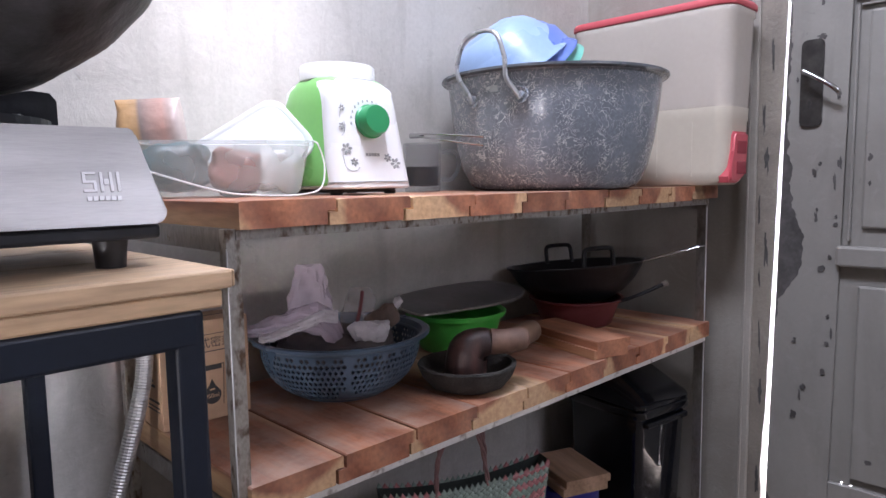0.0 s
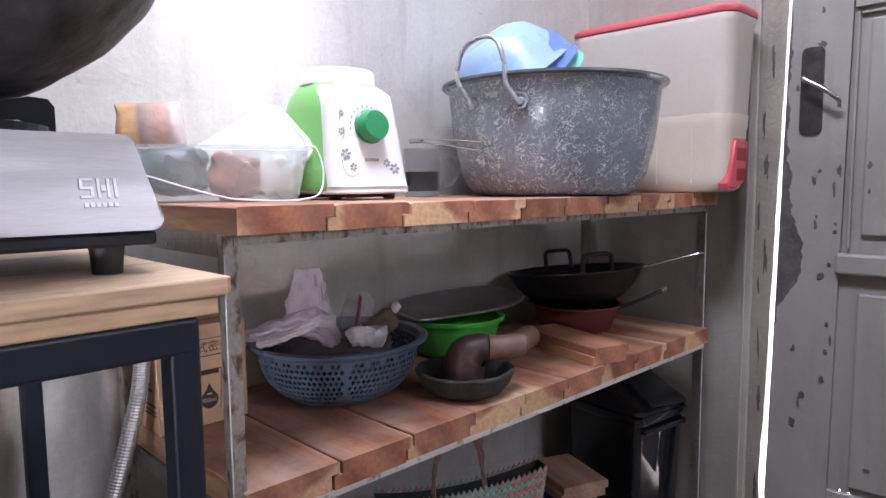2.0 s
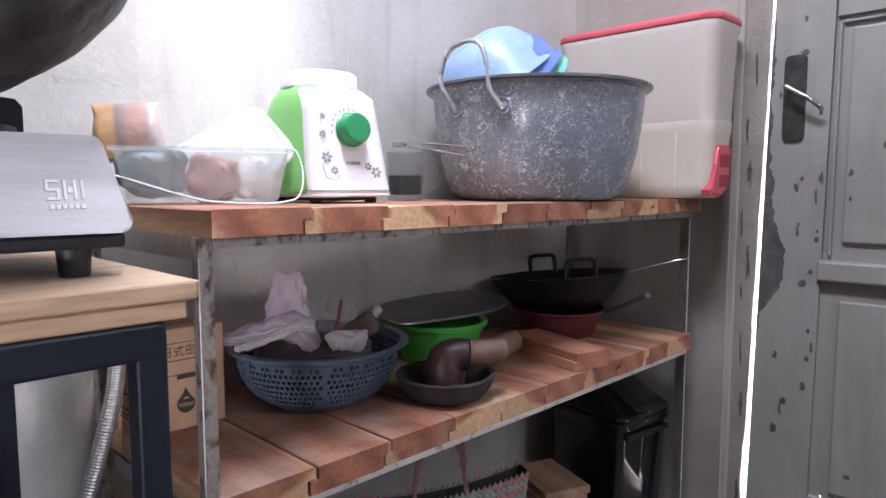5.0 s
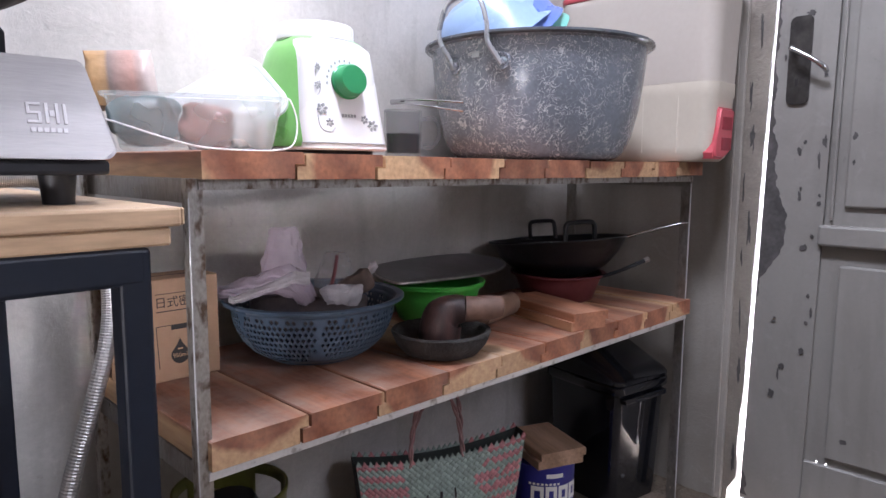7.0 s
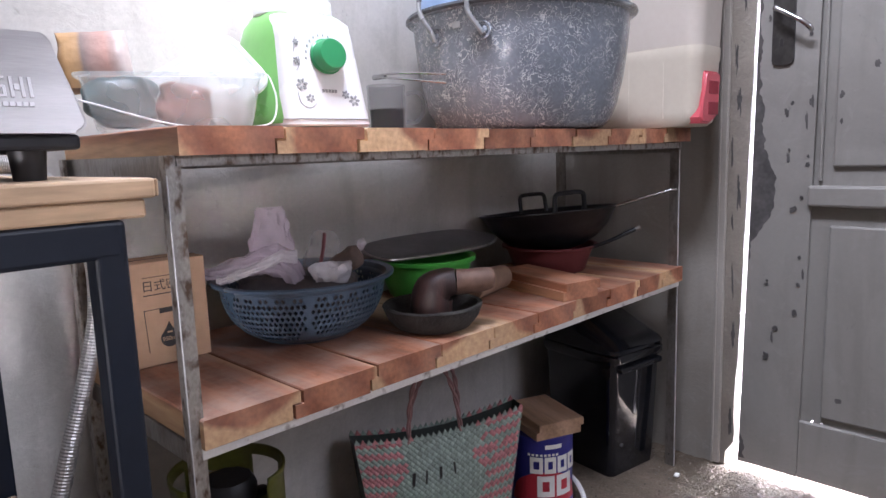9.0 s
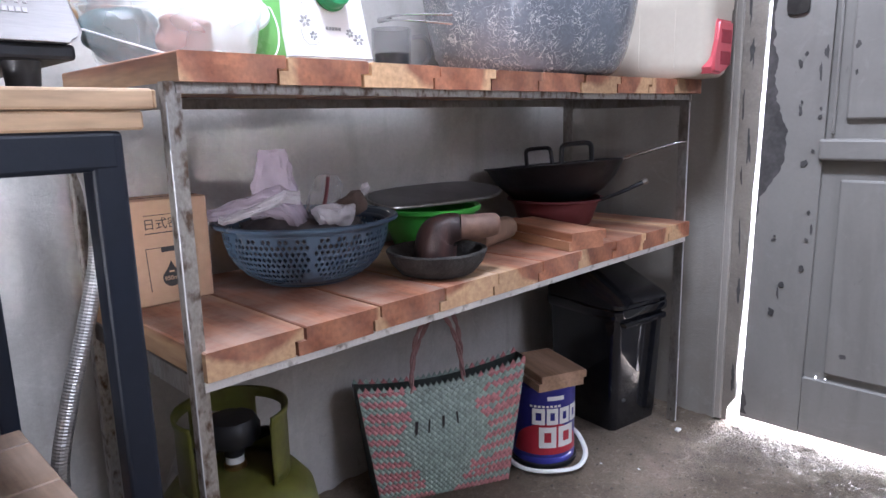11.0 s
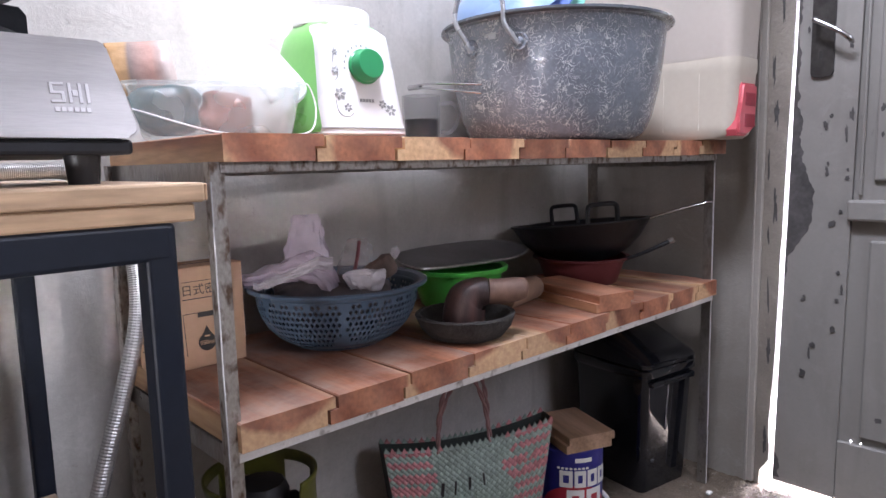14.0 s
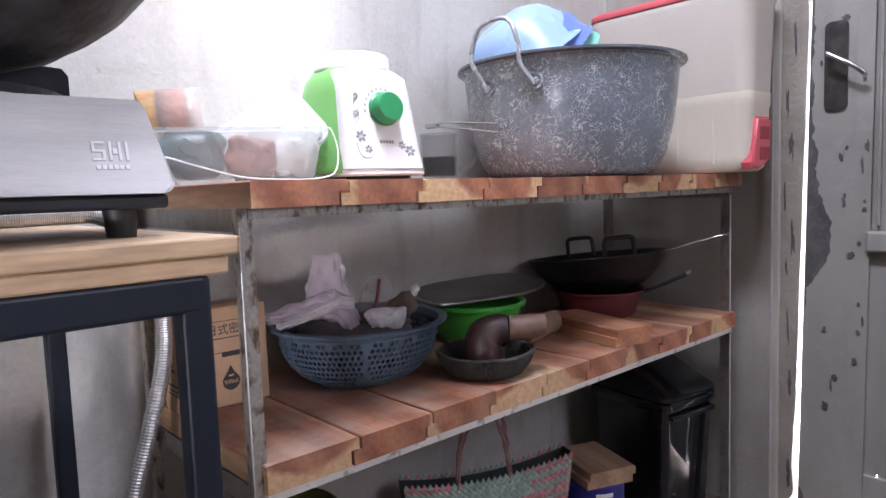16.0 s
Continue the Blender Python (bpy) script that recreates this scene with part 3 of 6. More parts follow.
def plank(x0, x1, top, thick, y0, y1, first, last):
    h, s, g = thick, 0.007, 0.0021
    a = 0.0 if first else s
    b = 0.0 if last else s
    mid = h * (0.42 + 0.16 * random.random())
    e = 0.0018
    outline = [(x0 + g - a, -h), (x1 - g - b, -h), (x1 - g - b, -h + mid), (x1 - g + b, -h + mid), (x1 - g + b, -e), (x1 - g + b - e, 0),
               (x0 + g + a + e, 0), (x0 + g + a, -e), (x0 + g + a, -h + mid), (x0 + g - a, -h + mid)]
    cx = (x0 + x1) / 2
    bm = prism([(p - cx, q) for p, q in outline], y0, y1)
    return moved(bm, Matrix.Identity(4)), cx


for top, thick in ((ZT, 0.034), (ZM, 0.038)):
    for i, (x0, x1) in enumerate(zip(EDGES, EDGES[1:])):
        if top == ZM and i == len(EDGES) - 2:
            x1 = 1.292
        bm, cx = plank(x0, x1, top, thick, -0.013 - 0.003 * random.random(), DEPTH + 0.005, i == 0, i == len(EDGES) - 2)
        ob = part("plank", bm, M_PLANK, rack)
        ob.location = (cx, 0, top - (sag(cx) if top == ZT else 0) + random.uniform(-0.001, 0.001))

# ---- door and its frame in the east wall ----
def door_line(z):
    """The inner edge of the leaning jamb."""
    return -0.121 - 0.021 * z


jamb_out = [(-0.088, 0), (-0.088, 2.12), (door_line(2.12), 2.12)]
for step in range(60, -1, -1):
    zj = 2.1 * step / 60
    # Ragged worn edge, plus a foot notch that shapes the light flare there.
    worn = 0.0035 * abs(noise.noise(Vector((0, 3.1, zj * 9)))) + (0.003 if 0.13 < zj < 0.27 else 0.0) + (0.020 if zj < 0.05 else 0.0)
    jamb_out.append((door_line(zj) + worn, zj))
frame_door = thing("door_frame", pose(RIGHT, -0.1, 0), "weathered grey wooden door frame with flaking paint", "door frame", kind="structure")


def local(bm, ob):
    return moved(bm, ob.matrix_world.inverted())


part("jamb", local(prism(jamb_out, RIGHT - 0.004, RIGHT + 0.034, "x"), frame_door), M_FRAME, frame_door, "stained dark jamb")
part("casing", local(box(RIGHT - 0.012, RIGHT + 0.034, -0.0875, -0.064, 0, 2.12, 0.003), frame_door), M_PLASTER_R, frame_door)
part("bead", local(box(RIGHT - 0.016, RIGHT - 0.0115, -0.072, -0.067, 0, 2.12, 0.001), frame_door), M_PLASTER_R, frame_door)
part("jamb", local(box(RIGHT - 0.004, RIGHT + 0.12, -1.058, -0.985, 0, 2.12), frame_door), M_FRAME, frame_door)
part("head", local(box(RIGHT - 0.003, RIGHT + 0.119, -0.984, -0.176, 2.06, 2.118), frame_door), M_FRAME, frame_door)

door = thing("door_1", pose(RIGHT, -0.16, 0), "old grey-painted panelled wooden door, shut but ill-fitting, paint chipped", "door", kind="structure")
DX0, DX1 = RIGHT + 0.002, RIGHT + 0.034


def dpart(name, bm, m, label=""):
    return part(name, local(bm, door), m, door, label)


def dedge(z):
    return door_line(z) - 0.0050 - 0.0065 * min(1, max(0, 1.15 - z) * 1.6)


dpart("stile", prism([(dedge(0), 0.020), (dedge(1.15), 1.15), (dedge(2.05), 2.05), (-0.292, 2.05), (-0.276, 0.020)], DX0, DX1, "x"), M_DOOR)
dpart("stile", box(DX0, DX1, -0.974, -0.84, 0.020, 2.05, 0.002), M_DOOR)
dpart("bottom_rail", box(DX0, DX1, -0.839, -0.277, 0.020, 0.168, 0.002), M_DOOR)
dpart("lock_rail", box(DX0 - 0.012, DX1, -0.852, -0.275, 0.704, 0.753, 0.006, 2), M_DOOR)
dpart("upper_rail", box(DX0, DX1, -0.839, -0.290, 1.317, 1.40, 0.002), M_DOOR)
dpart("top_rail", box(DX0, DX1, -0.839, -0.294, 1.93, 2.05, 0.002), M_DOOR)
low = [(-0.270, 0.715), (-0.270, 0.160), (-0.3015, 0.160), (-0.3015, 0.1735), (-0.3065, 0.1735), (-0.3065, 0.160), (-0.3225, 0.160), (-0.3225, 0.1725), (-0.3275, 0.1725),
       (-0.3275, 0.160), (-0.848, 0.160), (-0.848, 0.715)]
dpart("panel", prism(low, DX0 + 0.012, DX1 - 0.008, "x"), M_DOOR)
dpart("panel", box(DX0 + 0.012, DX1 - 0.008, -0.848, -0.282, 0.745, 1.94), M_DOOR)
for z0, z1 in ((0.186, 0.660), (0.796, 1.290), (1.425, 1.88)):
    dpart("raised_field", box(DX0 + 0.002, DX0 + 0.0125, -0.80, -0.322, z0, z1, 0.005, 2), M_DOOR)
for z0, z1 in ((0.764, 1.308), (1.408, 1.922)):
    dpart("moulding", box(DX0 + 0.002, DX0 + 0.0125, -0.3005, -0.2935, z0, z1, 0.002), M_DOOR)
dpart("moulding", box(DX0 + 0.002, DX0 + 0.0125, -0.800, -0.302, 1.301, 1.308, 0.002), M_DOOR)

plate = prism([(-0.207 + p, 1.139 + q) for p, q in rounded_rect(0.049, 0.204, 0.012)], DX0 - 0.006, DX0 - 0.0005, "x")
bmesh.ops.bevel(plate, geom=plate.edges[:], offset=0.0012, segments=1, affect="EDGES")
lock = dpart("lock_plate", plate, M_LOCK, "tarnished metal lock plate")
lever = tube([(RIGHT - 0.004, -0.197, 1.165), (RIGHT - 0.030, -0.197, 1.165), (RIGHT - 0.034, -0.203, 1.161), (RIGHT - 0.034, -0.245, 1.135),
              (RIGHT - 0.030, -0.268, 1.116), (RIGHT - 0.018, -0.272, 1.106)], [0.008, 0.007, 0.006, 0.0055, 0.006, 0.005], 10, smooth_steps=5)
part("lever", local(lever, door), M_CHROME, lock, "worn metal lever handle", smooth=True)
lock.parent = door
key = prism([(-0.204 + p, 1.088 + q) for p, q in rounded_rect(0.007, 0.018, 0.0034, 4)], DX0 - 0.0066, DX0 - 0.0055, "x")
part("keyhole", local(key, door), M_INK, lock)


def chip(y, z, w, h, seed, x=None, rough=0.55):
    """A patch where the paint has flaked off, with a ragged outline."""
    k = 44
    pts = []
    for i in range(k):
        a = 2 * math.pi * i / k
        q = Vector((math.cos(a), math.sin(a), seed * 1.37))
        r = 0.72 + rough * (0.75 * noise.noise(q * 1.6) + 0.45 * noise.noise(q * 4.5) + 0.25 * noise.noise(q * 11))
        pts.append((y + 0.62 * w * max(0.12, r) * math.cos(a) + 0.02 * h * math.sin(a), z + 0.66 * h * max(0.12, r) * math.sin(a)))
    x = DX0 if x is None else x
    return prism(pts, x - 0.0009, x + 0.001, "x")


for i, (y, z, w, h) in enumerate([(-0.224, 1.324, 0.009, 0.012), (-0.225, 1.246, 0.019, 0.012), (-0.232, 0.947, 0.009, 0.011), (-0.220, 0.927, 0.011, 0.019),
                                  (-0.274, 0.947, 0.010, 0.025), (-0.264, 0.906, 0.006, 0.041), (-0.227, 0.819, 0.008, 0.022), (-0.271, 0.822, 0.006, 0.008),
                                  (-0.270, 0.803, 0.010, 0.012), (-0.243, 0.695, 0.017, 0.017), (-0.261, 0.724, 0.009, 0.008), (-0.262, 0.579, 0.007, 0.010),
                                  (-0.271, 0.539, 0.006, 0.023), (-0.188, 0.506, 0.011, 0.007), (-0.262, 0.512, 0.010, 0.010), (-0.256, 0.442, 0.011, 0.018),
                                  (-0.213, 0.395, 0.014, 0.012), (-0.194, 0.320, 0.015, 0.021), (-0.206, 0.372, 0.005, 0.030), (-0.266, 1.102, 0.008, 0.011),
                                  (-0.175, 1.150, 0.006, 0.012), (-0.229, 0.838, 0.005, 0.008), (-0.190, 0.515, 0.007, 0.005)]):
    dpart("paint_chip", chip(y, z, w, h, i, DX0 - 0.00012 * i), M_CHIP)
PEEL = ((0.0, 0.012), (0.06, 0.016), (0.10, 0.0), (0.52, 0.0), (0.60, 0.003), (0.64, 0.020), (0.67, 0.045), (0.72, 0.056), (0.77, 0.055), (0.80, 0.040), (0.84, 0.028), (0.90, 0.019), (0.95, 0.020), (0.975, 0.008), (1.0, 0.014), (1.03, 0.004), (1.09, 0.009), (1.14, 0.002), (1.22, 0.009), (1.32, 0.003), (1.4, 0.0))
for zlo, zhi in ((0.03, 0.098), (0.56, 1.38)):
    edge, torn = [], []
    for k in range(int((zhi - zlo) / 0.006) + 1):
        zk = zlo + 0.006 * k
        wk = float(np.interp(zk, [q[0] for q in PEEL], [q[1] for q in PEEL]))
        wk = max(0.0008, wk + (0.007 * noise.noise(Vector((4.2, 0, zk * 55))) + 0.004 * noise.noise(Vector((1.2, 0, zk * 140)))) * min(1, wk / 0.006))
        edge.append((dedge(zk) - 0.0002, zk))
        torn.append((dedge(zk) - 0.0002 - wk, zk))
    dpart("peeled_patch", prism(edge + torn[::-1], DX0 - 0.0009, DX0 + 0.001, "x"), M_CHIP, "bare wood where the paint has peeled")
for i, (y, z, w, h) in enumerate([(-0.335, 0.96, 0.012, 0.016), (-0.336, 0.90, 0.008, 0.012), (-0.40, 1.02, 0.012, 0.016), (-0.36, 0.24, 0.02, 0.012), (-0.45, 0.5, 0.012, 0.03)]):
    dpart("paint_chip", chip(y, z, w, h, 80 + i, DX0 + 0.0025), M_CHIP)
for i, (y, z, w, h) in enumerate([(-0.101, 1.07, 0.007, 0.11), (-0.112, 0.96, 0.010, 0.09), (-0.097, 0.84, 0.005, 0.10), (-0.116, 0.74, 0.008, 0.12), (-0.102, 0.66, 0.005, 0.07),
                                  (-0.118, 1.22, 0.008, 0.12), (-0.112, 0.12, 0.010, 0.12), (-0.108, 0.50, 0.006, 0.10), (-0.113, 0.36, 0.008, 0.09)]):
    part("stain", local(chip(y, z, w, h * 0.7, 120 + i, RIGHT - 0.004, 0.8), frame_door), M_CHIP, frame_door)


# ---- stove table ----
TZ = 0.849
table = thing("stove_table", pose(-0.50, 0.09, 0), "stove table with pale wooden top on a black steel frame", "table")


def tpart(name, bm, m, label="", smooth=False):
    return part(name, local(bm, table), m, table, label, smooth)


TY0, TY1, TX1 = -0.207, 0.414, -0.116
LX1 = TX1 - 0.025
LEGW = 0.026
for i, (y0, y1) in enumerate(((TY0, -0.06), (-0.0585, 0.085), (0.0865, 0.23), (0.2315, TY1))):
    tpart("top_board", box(-1.0, TX1, y0, y1, TZ - 0.0165, TZ, 0.0025, 2), M_TABLE)
    tpart("under_board", box(-1.0, TX1 - 0.008, y0 + 0.004, y1 - 0.001, TZ - 0.0325, TZ - 0.017, 0.002), M_TABLE)
tpart("end_strip", box(TX1 + 0.0004, TX1 + 0.0034, TY0 + 0.003, TY1 - 0.002, TZ - 0.0155, TZ - 0.001, 0.001), M_TABLE)
RT, RB = TZ - 0.033, TZ - 0.064
LY0, LY1 = TY0 + 0.005, 0.326
for x0, x1 in ((LX1 - LEGW, LX1), (-0.98, -0.946)):
    for y0 in (LY0, LY1):
        tpart("leg", box(x0, x1, y0, y0 + LEGW, 0, RT, 0.004, 3), M_BLACK)
for y0 in (LY0, LY1):
    tpart("rail", box(-0.950, LX1 - 0.004, y0 - 0.0004, y0 + LEGW - 0.001, RB, RT + 0.0004, 0.004, 3), M_BLACK)
    tpart("stretcher", box(-0.9455, LX1 - LEGW - 0.0005, y0 + 0.004, y0 + LEGW - 0.004, 0.335, 0.362, 0.003), M_BLACK)
for x0, x1 in ((LX1 - LEGW + 0.0005, LX1 - 0.0005), (-0.9795, -0.9465)):
    tpart("rail", box(x0, x1, LY0 + LEGW + 0.0005, LY1 - 0.0005, RB, RT - 0.0005, 0.003, 2), M_BLACK)
for i, (y0, y1) in enumerate(((-0.160, -0.02), (-0.018, 0.12), (0.122, 0.26), (0.262, 0.318))):
    tpart("lower_board", box(-0.93, LX1 - 0.004, y0, y1, 0.363, 0.392, 0.002), M_LOWBOARD)

# ---- stove with the wok ----
SZ = 0.838
stove = thing("gas_stove", pose(-0.45, 0.15, SZ), "brushed stainless steel gas stove on short black feet", "stove")


def spart(name, bm, m, label="", smooth=False, parent=None):
    return part(name, local(bm, stove), m, parent or stove, label, smooth)


SXR = -0.091
front = [(-0.80, 0.884), (-0.80, 0.984)]
for cx, cz, rad, a0 in ((SXR - 0.022, 0.977, 0.007, 90), (SXR - 0.020, 0.898, 0.014, 0)):
    front += [(cx + rad * math.cos(radians(a0 - 15 * k)) + 0.15 * (0.884 - cz) + 0.0021, cz + rad * math.sin(radians(a0 - 15 * k))) for k in range(7)]
body = prism(front, -0.035, 0.28, "y")
for v in body.verts:
    v.co.y += (0.27 if v.co.y < 0 else -0.10) * (v.co.z - 0.884)
bmesh.ops.bevel(body, geom=[e for e in body.edges if max(e.verts[0].co.y, e.verts[1].co.y) < 0.0], offset=0.0035, segments=3, affect="EDGES")
spart("body", body, M_INOX, smooth=True)
spart("base_pan", box(-0.79, SXR - 0.012, -0.024, 0.27, 0.868, 0.8835, 0.004, 2), M_CAST, "dark underside pan")
for front_x, rear_x in ((-0.145, -0.26), (-0.74, -0.66)):
    for x, y in ((front_x, 0.008), (rear_x, 0.24)):
        spart("foot", moved(lathe([(0, 0), (0.015, 0), (0.0165, 0.02), (0.018, 0.0315), (0, 0.0315)], 20), pose(x, y, SZ)), M_DARKPL, smooth=True)
# stamped mark on the front: plain shapes
ty = math.degrees(math.atan2(0.027, 0.100))
mark = bmesh.new()
for x0, x1, z0, z1 in ((0, 0.004, 0.013, 0.026), (0, 0.016, 0.0225, 0.026), (0, 0.016, 0.0115, 0.015), (0.012, 0.016, 0.0, 0.0125), (0, 0.016, 0.0, 0.0035),
                       (0.020, 0.024, 0, 0.026), (0.0245, 0.031, 0.009, 0.017), (0.0315, 0.0355, 0, 0.026), (0.040, 0.044, 0, 0.026)):
    box(x0, x1, -0.0012, 0.0008, z0, z1, 0.0005, 1, mark)
for k in range(6):
    box(0.003 + k * 0.007, 0.008 + k * 0.007, -0.001, 0.0008, -0.011, -0.0055, bm=mark)
moved(mark, pose(-0.177, -0.0265, 0.918, -ty, 0, 0) @ Matrix.Diagonal((0.80, 1, 0.80, 1)))
tagged(spart("stamped_mark", mark, M_MARK, "small raised metal mark"), kind="stuff")
WX, WY = -0.30, 0.10
spart("burner_cup", moved(lathe([(0, 0), (0.075, 0), (0.08, 0.004), (0.06, 0.012), (0.035, 0.014), (0.035, 0.022), (0, 0.022)], 32), pose(WX, WY, 0.9845)), M_CAST, smooth=True)
sup = bmesh.new()
join(sup, lathe([(0.118, 0), (0.128, 0), (0.128, 0.008), (0.118, 0.008)], 40, closed=True))
for k in range(5):
    a = 360 * k / 5 - 14
    arm = prism([(0.058, 0.012), (0.062, 0.028), (0.110, 0.040), (0.128, 0.038), (0.134, 0.030), (0.134, 0.004), (0.12, 0.004), (0.10, 0.016)], -0.006, 0.006, "y")
    join(sup, moved(arm, pose(0, 0, 0, 0, 0, a)))
spart("pan_support", moved(sup, pose(WX, WY, 0.9848)), M_CAST)

wok_prof = []
for k in range(29):
    z = 0.003 + 0.20 * (k / 28) ** 1.5
    wok_prof.append((math.sqrt(max(0, 0.283 ** 2 - (0.283 - z) ** 2)), z))
wok_prof[0] = (0.0, 0.0)
rim = wok_prof[-1]
full = wok_prof + [(rim[0] + 0.012, rim[1] + 0.003), (rim[0] + 0.012, rim[1] + 0.007), (rim[0] - 0.004, rim[1] + 0.006)] + [(max(0, r - 0.004), z + 0.004) for r, z in reversed(wok_prof[1:])] + [(0, 0.004)]
big_wok = thing("wok", pose(-0.3133, -0.0304, 0.9928) @ Matrix.Scale(0.845, 4), "large soot-blackened iron wok on the stove", "wok")
part("bowl", lathe(full, 120, wobble=(22, 0.003)), M_SOOT, big_wok, smooth=True)
for ang in (80, 260):
    a = radians(ang)
    o, t = Vector((math.cos(a), math.sin(a), 0)), Vector((-math.sin(a), math.cos(a), 0))
    b = o * (rim[0] + 0.004) + Vector((0, 0, rim[1] - 0.004))
    part("loop_handle", tube([b - t * 0.05, b - t * 0.045 + o * 0.03 + Vector((0, 0, 0.02)), b + o * 0.042 + Vector((0, 0, 0.028)), b + t * 0.045 + o * 0.03 + Vector((0, 0, 0.02)), b + t * 0.05], 0.006, 8, smooth_steps=5), M_SOOT, big_wok)
stove.matrix_world = pose(-0.440, 0.012, TZ) @ Matrix.Scale(0.845, 4)

# ---- flexible metal gas hose ----
hose_pts = [(-0.52, 0.29, TZ + 0.013), (-0.40, 0.31, TZ + 0.013), (-0.28, 0.318, TZ + 0.013), (-0.20, 0.318, TZ + 0.013), (-0.140, 0.322, TZ + 0.0135), (-0.085, 0.320, TZ + 0.010), (-0.050, 0.305, 0.825), (-0.030, 0.285, 0.775), (-0.022, 0.27, 0.72), (-0.031, 0.255, 0.64),
            (-0.060, 0.25, 0.54), (-0.094, 0.245, 0.44), (-0.118, 0.25, 0.33), (-0.10, 0.29, 0.20), (-0.03, 0.335, 0.12), (0.05, 0.345, 0.17), (0.09, 0.315, 0.27), (0.105, 0.26, 0.335), (0.110, 0.225, 0.345)]
dense = spline(hose_pts, 46)
hose = tube(dense, [0.0120 + (0.0004 if k % 2 else -0.0004) for k in range(len(dense))], 14)
gas_hose = thing("gas_hose", pose(-0.10, 0.25, 0.0), "corrugated shiny metal flexible gas hose hanging behind the table", "hose")
part("corrugated_tube", local(hose, gas_hose), M_HOSE, gas_hose)
for p0, p1 in ((hose_pts[0], hose_pts[1]), (hose_pts[-1], hose_pts[-2])):
    d = (Vector(p1) - Vector(p0)).normalized()
    part("end_nut", local(tube([Vector(p0) - d * 0.004, Vector(p0) + d * 0.022], 0.0155, 6), gas_hose), M_BRASS, gas_hose)


# ---- gas cylinder under the rack ----
gas = thing("gas_cylinder", pose(0.113, 0.183, 0), "small olive-green steel cooking gas cylinder with collar and regulator", "gas cylinder")
part("body", lathe([(0, 0.03), (0.09, 0.034), (0.12, 0.06), (0.13, 0.10), (0.1305, 0.145), (0.1325, 0.150), (0.1305, 0.155), (0.13, 0.19), (0.122, 0.232), (0.098, 0.262), (0.06, 0.275), (0, 0.28)], 64), M_GAS, gas, smooth=True)
part("foot_ring", lathe([(0.092, 0), (0.098, 0), (0.098, 0.05), (0.092, 0.05)], 48, closed=True), M_GAS, gas)


def collar():
    bm = bmesh.new()
    n, zs = 72, [0.262, 0.285, 0.30, 0.315, 0.345, 0.362, 0.374, 0.380]
    rings = [[bm.verts.new(((0.086 + (0.003 if z > 0.37 else 0)) * math.cos(2 * math.pi * i / n), (0.086 + (0.003 if z > 0.37 else 0)) * math.sin(2 * math.pi * i / n), z)) for i in range(n)] for z in zs]
    for a in range(len(zs) - 1):
        for i in range(n):
            deg = 360 * (i + 0.5) / n
            hole = any(abs((deg - c + 180) % 360 - 180) < 22 for c in (14, 135)) and 0.30 < (zs[a] + zs[a + 1]) / 2 < 0.358
            gap = abs((deg - 243 + 180) % 360 - 180) < 44
            if hole or gap and zs[a] > 0:
                continue
            bm.faces.new((rings[a][i], rings[a][(i + 1) % n], rings[a + 1][(i + 1) % n], rings[a + 1][i]))
    bmesh.ops.delete(bm, geom=[v for v in bm.verts if not v.link_faces], context="VERTS")
    return bm


col = part("collar", collar(), M_GAS, gas, smooth=True)
sol = col.modifiers.new("thick", "SOLIDIFY")
sol.thickness = 0.004
part("valve", lathe([(0, 0.275), (0.018, 0.275), (0.018, 0.285), (0.011, 0.29), (0.011, 0.31), (0, 0.31)], 24), M_BRASS, gas, smooth=True)
part("seal", lathe([(0.0112, 0.284), (0.0145, 0.284), (0.0145, 0.298), (0.0112, 0.298)], 20, closed=True), M_PAPER, gas, "white plastic seal")
reg = lathe([(0, 0.30), (0.016, 0.30), (0.018, 0.318), (0.038, 0.322), (0.044, 0.332), (0.044, 0.352), (0.037, 0.363), (0.012, 0.367), (0, 0.367)], 10)
join(reg, tube([(-0.02, 0.004, 0.325), (-0.062, 0.007, 0.316)], [0.012, 0.0125], 12))
regulator = part("regulator", reg, M_RUBBER, gas, "black regulator", smooth=True)
part("lever", tube([(0.01, -0.01, 0.33), (0.035, -0.012, 0.326), (0.058, -0.004, 0.320)], [0.012, 0.011, 0.009], 10), M_RUBBER, regulator)


# ---- woven bag ----
bag = thing("woven_bag", pose(0.613, 0.206, 0, 0, 0, math.degrees(math.atan2(-0.131, 0.268))), "woven plastic strap shopping bag in sage green and coral pink", "bag")
BW0, BW1, BH = 0.300, 0.395, 0.268


def bag_point(u, v, lift=0.0, back=0.0):
    """u from -1 to 1 across, v from 0 to 1 up the front face; the front leans back a little and bellies out."""
    w = BW0 / 2 + (BW1 - BW0) / 2 * v
    belly = 0.018 * math.sin(math.pi * min(1, v * 1.05)) * (1 - u * u)
    y = -belly + 0.030 * v + back
    z = BH * v - 0.022 * (1 - u * u) * v + 0.010 * u * v
    return Vector((u * w + 0.012 * v, y - lift, z))


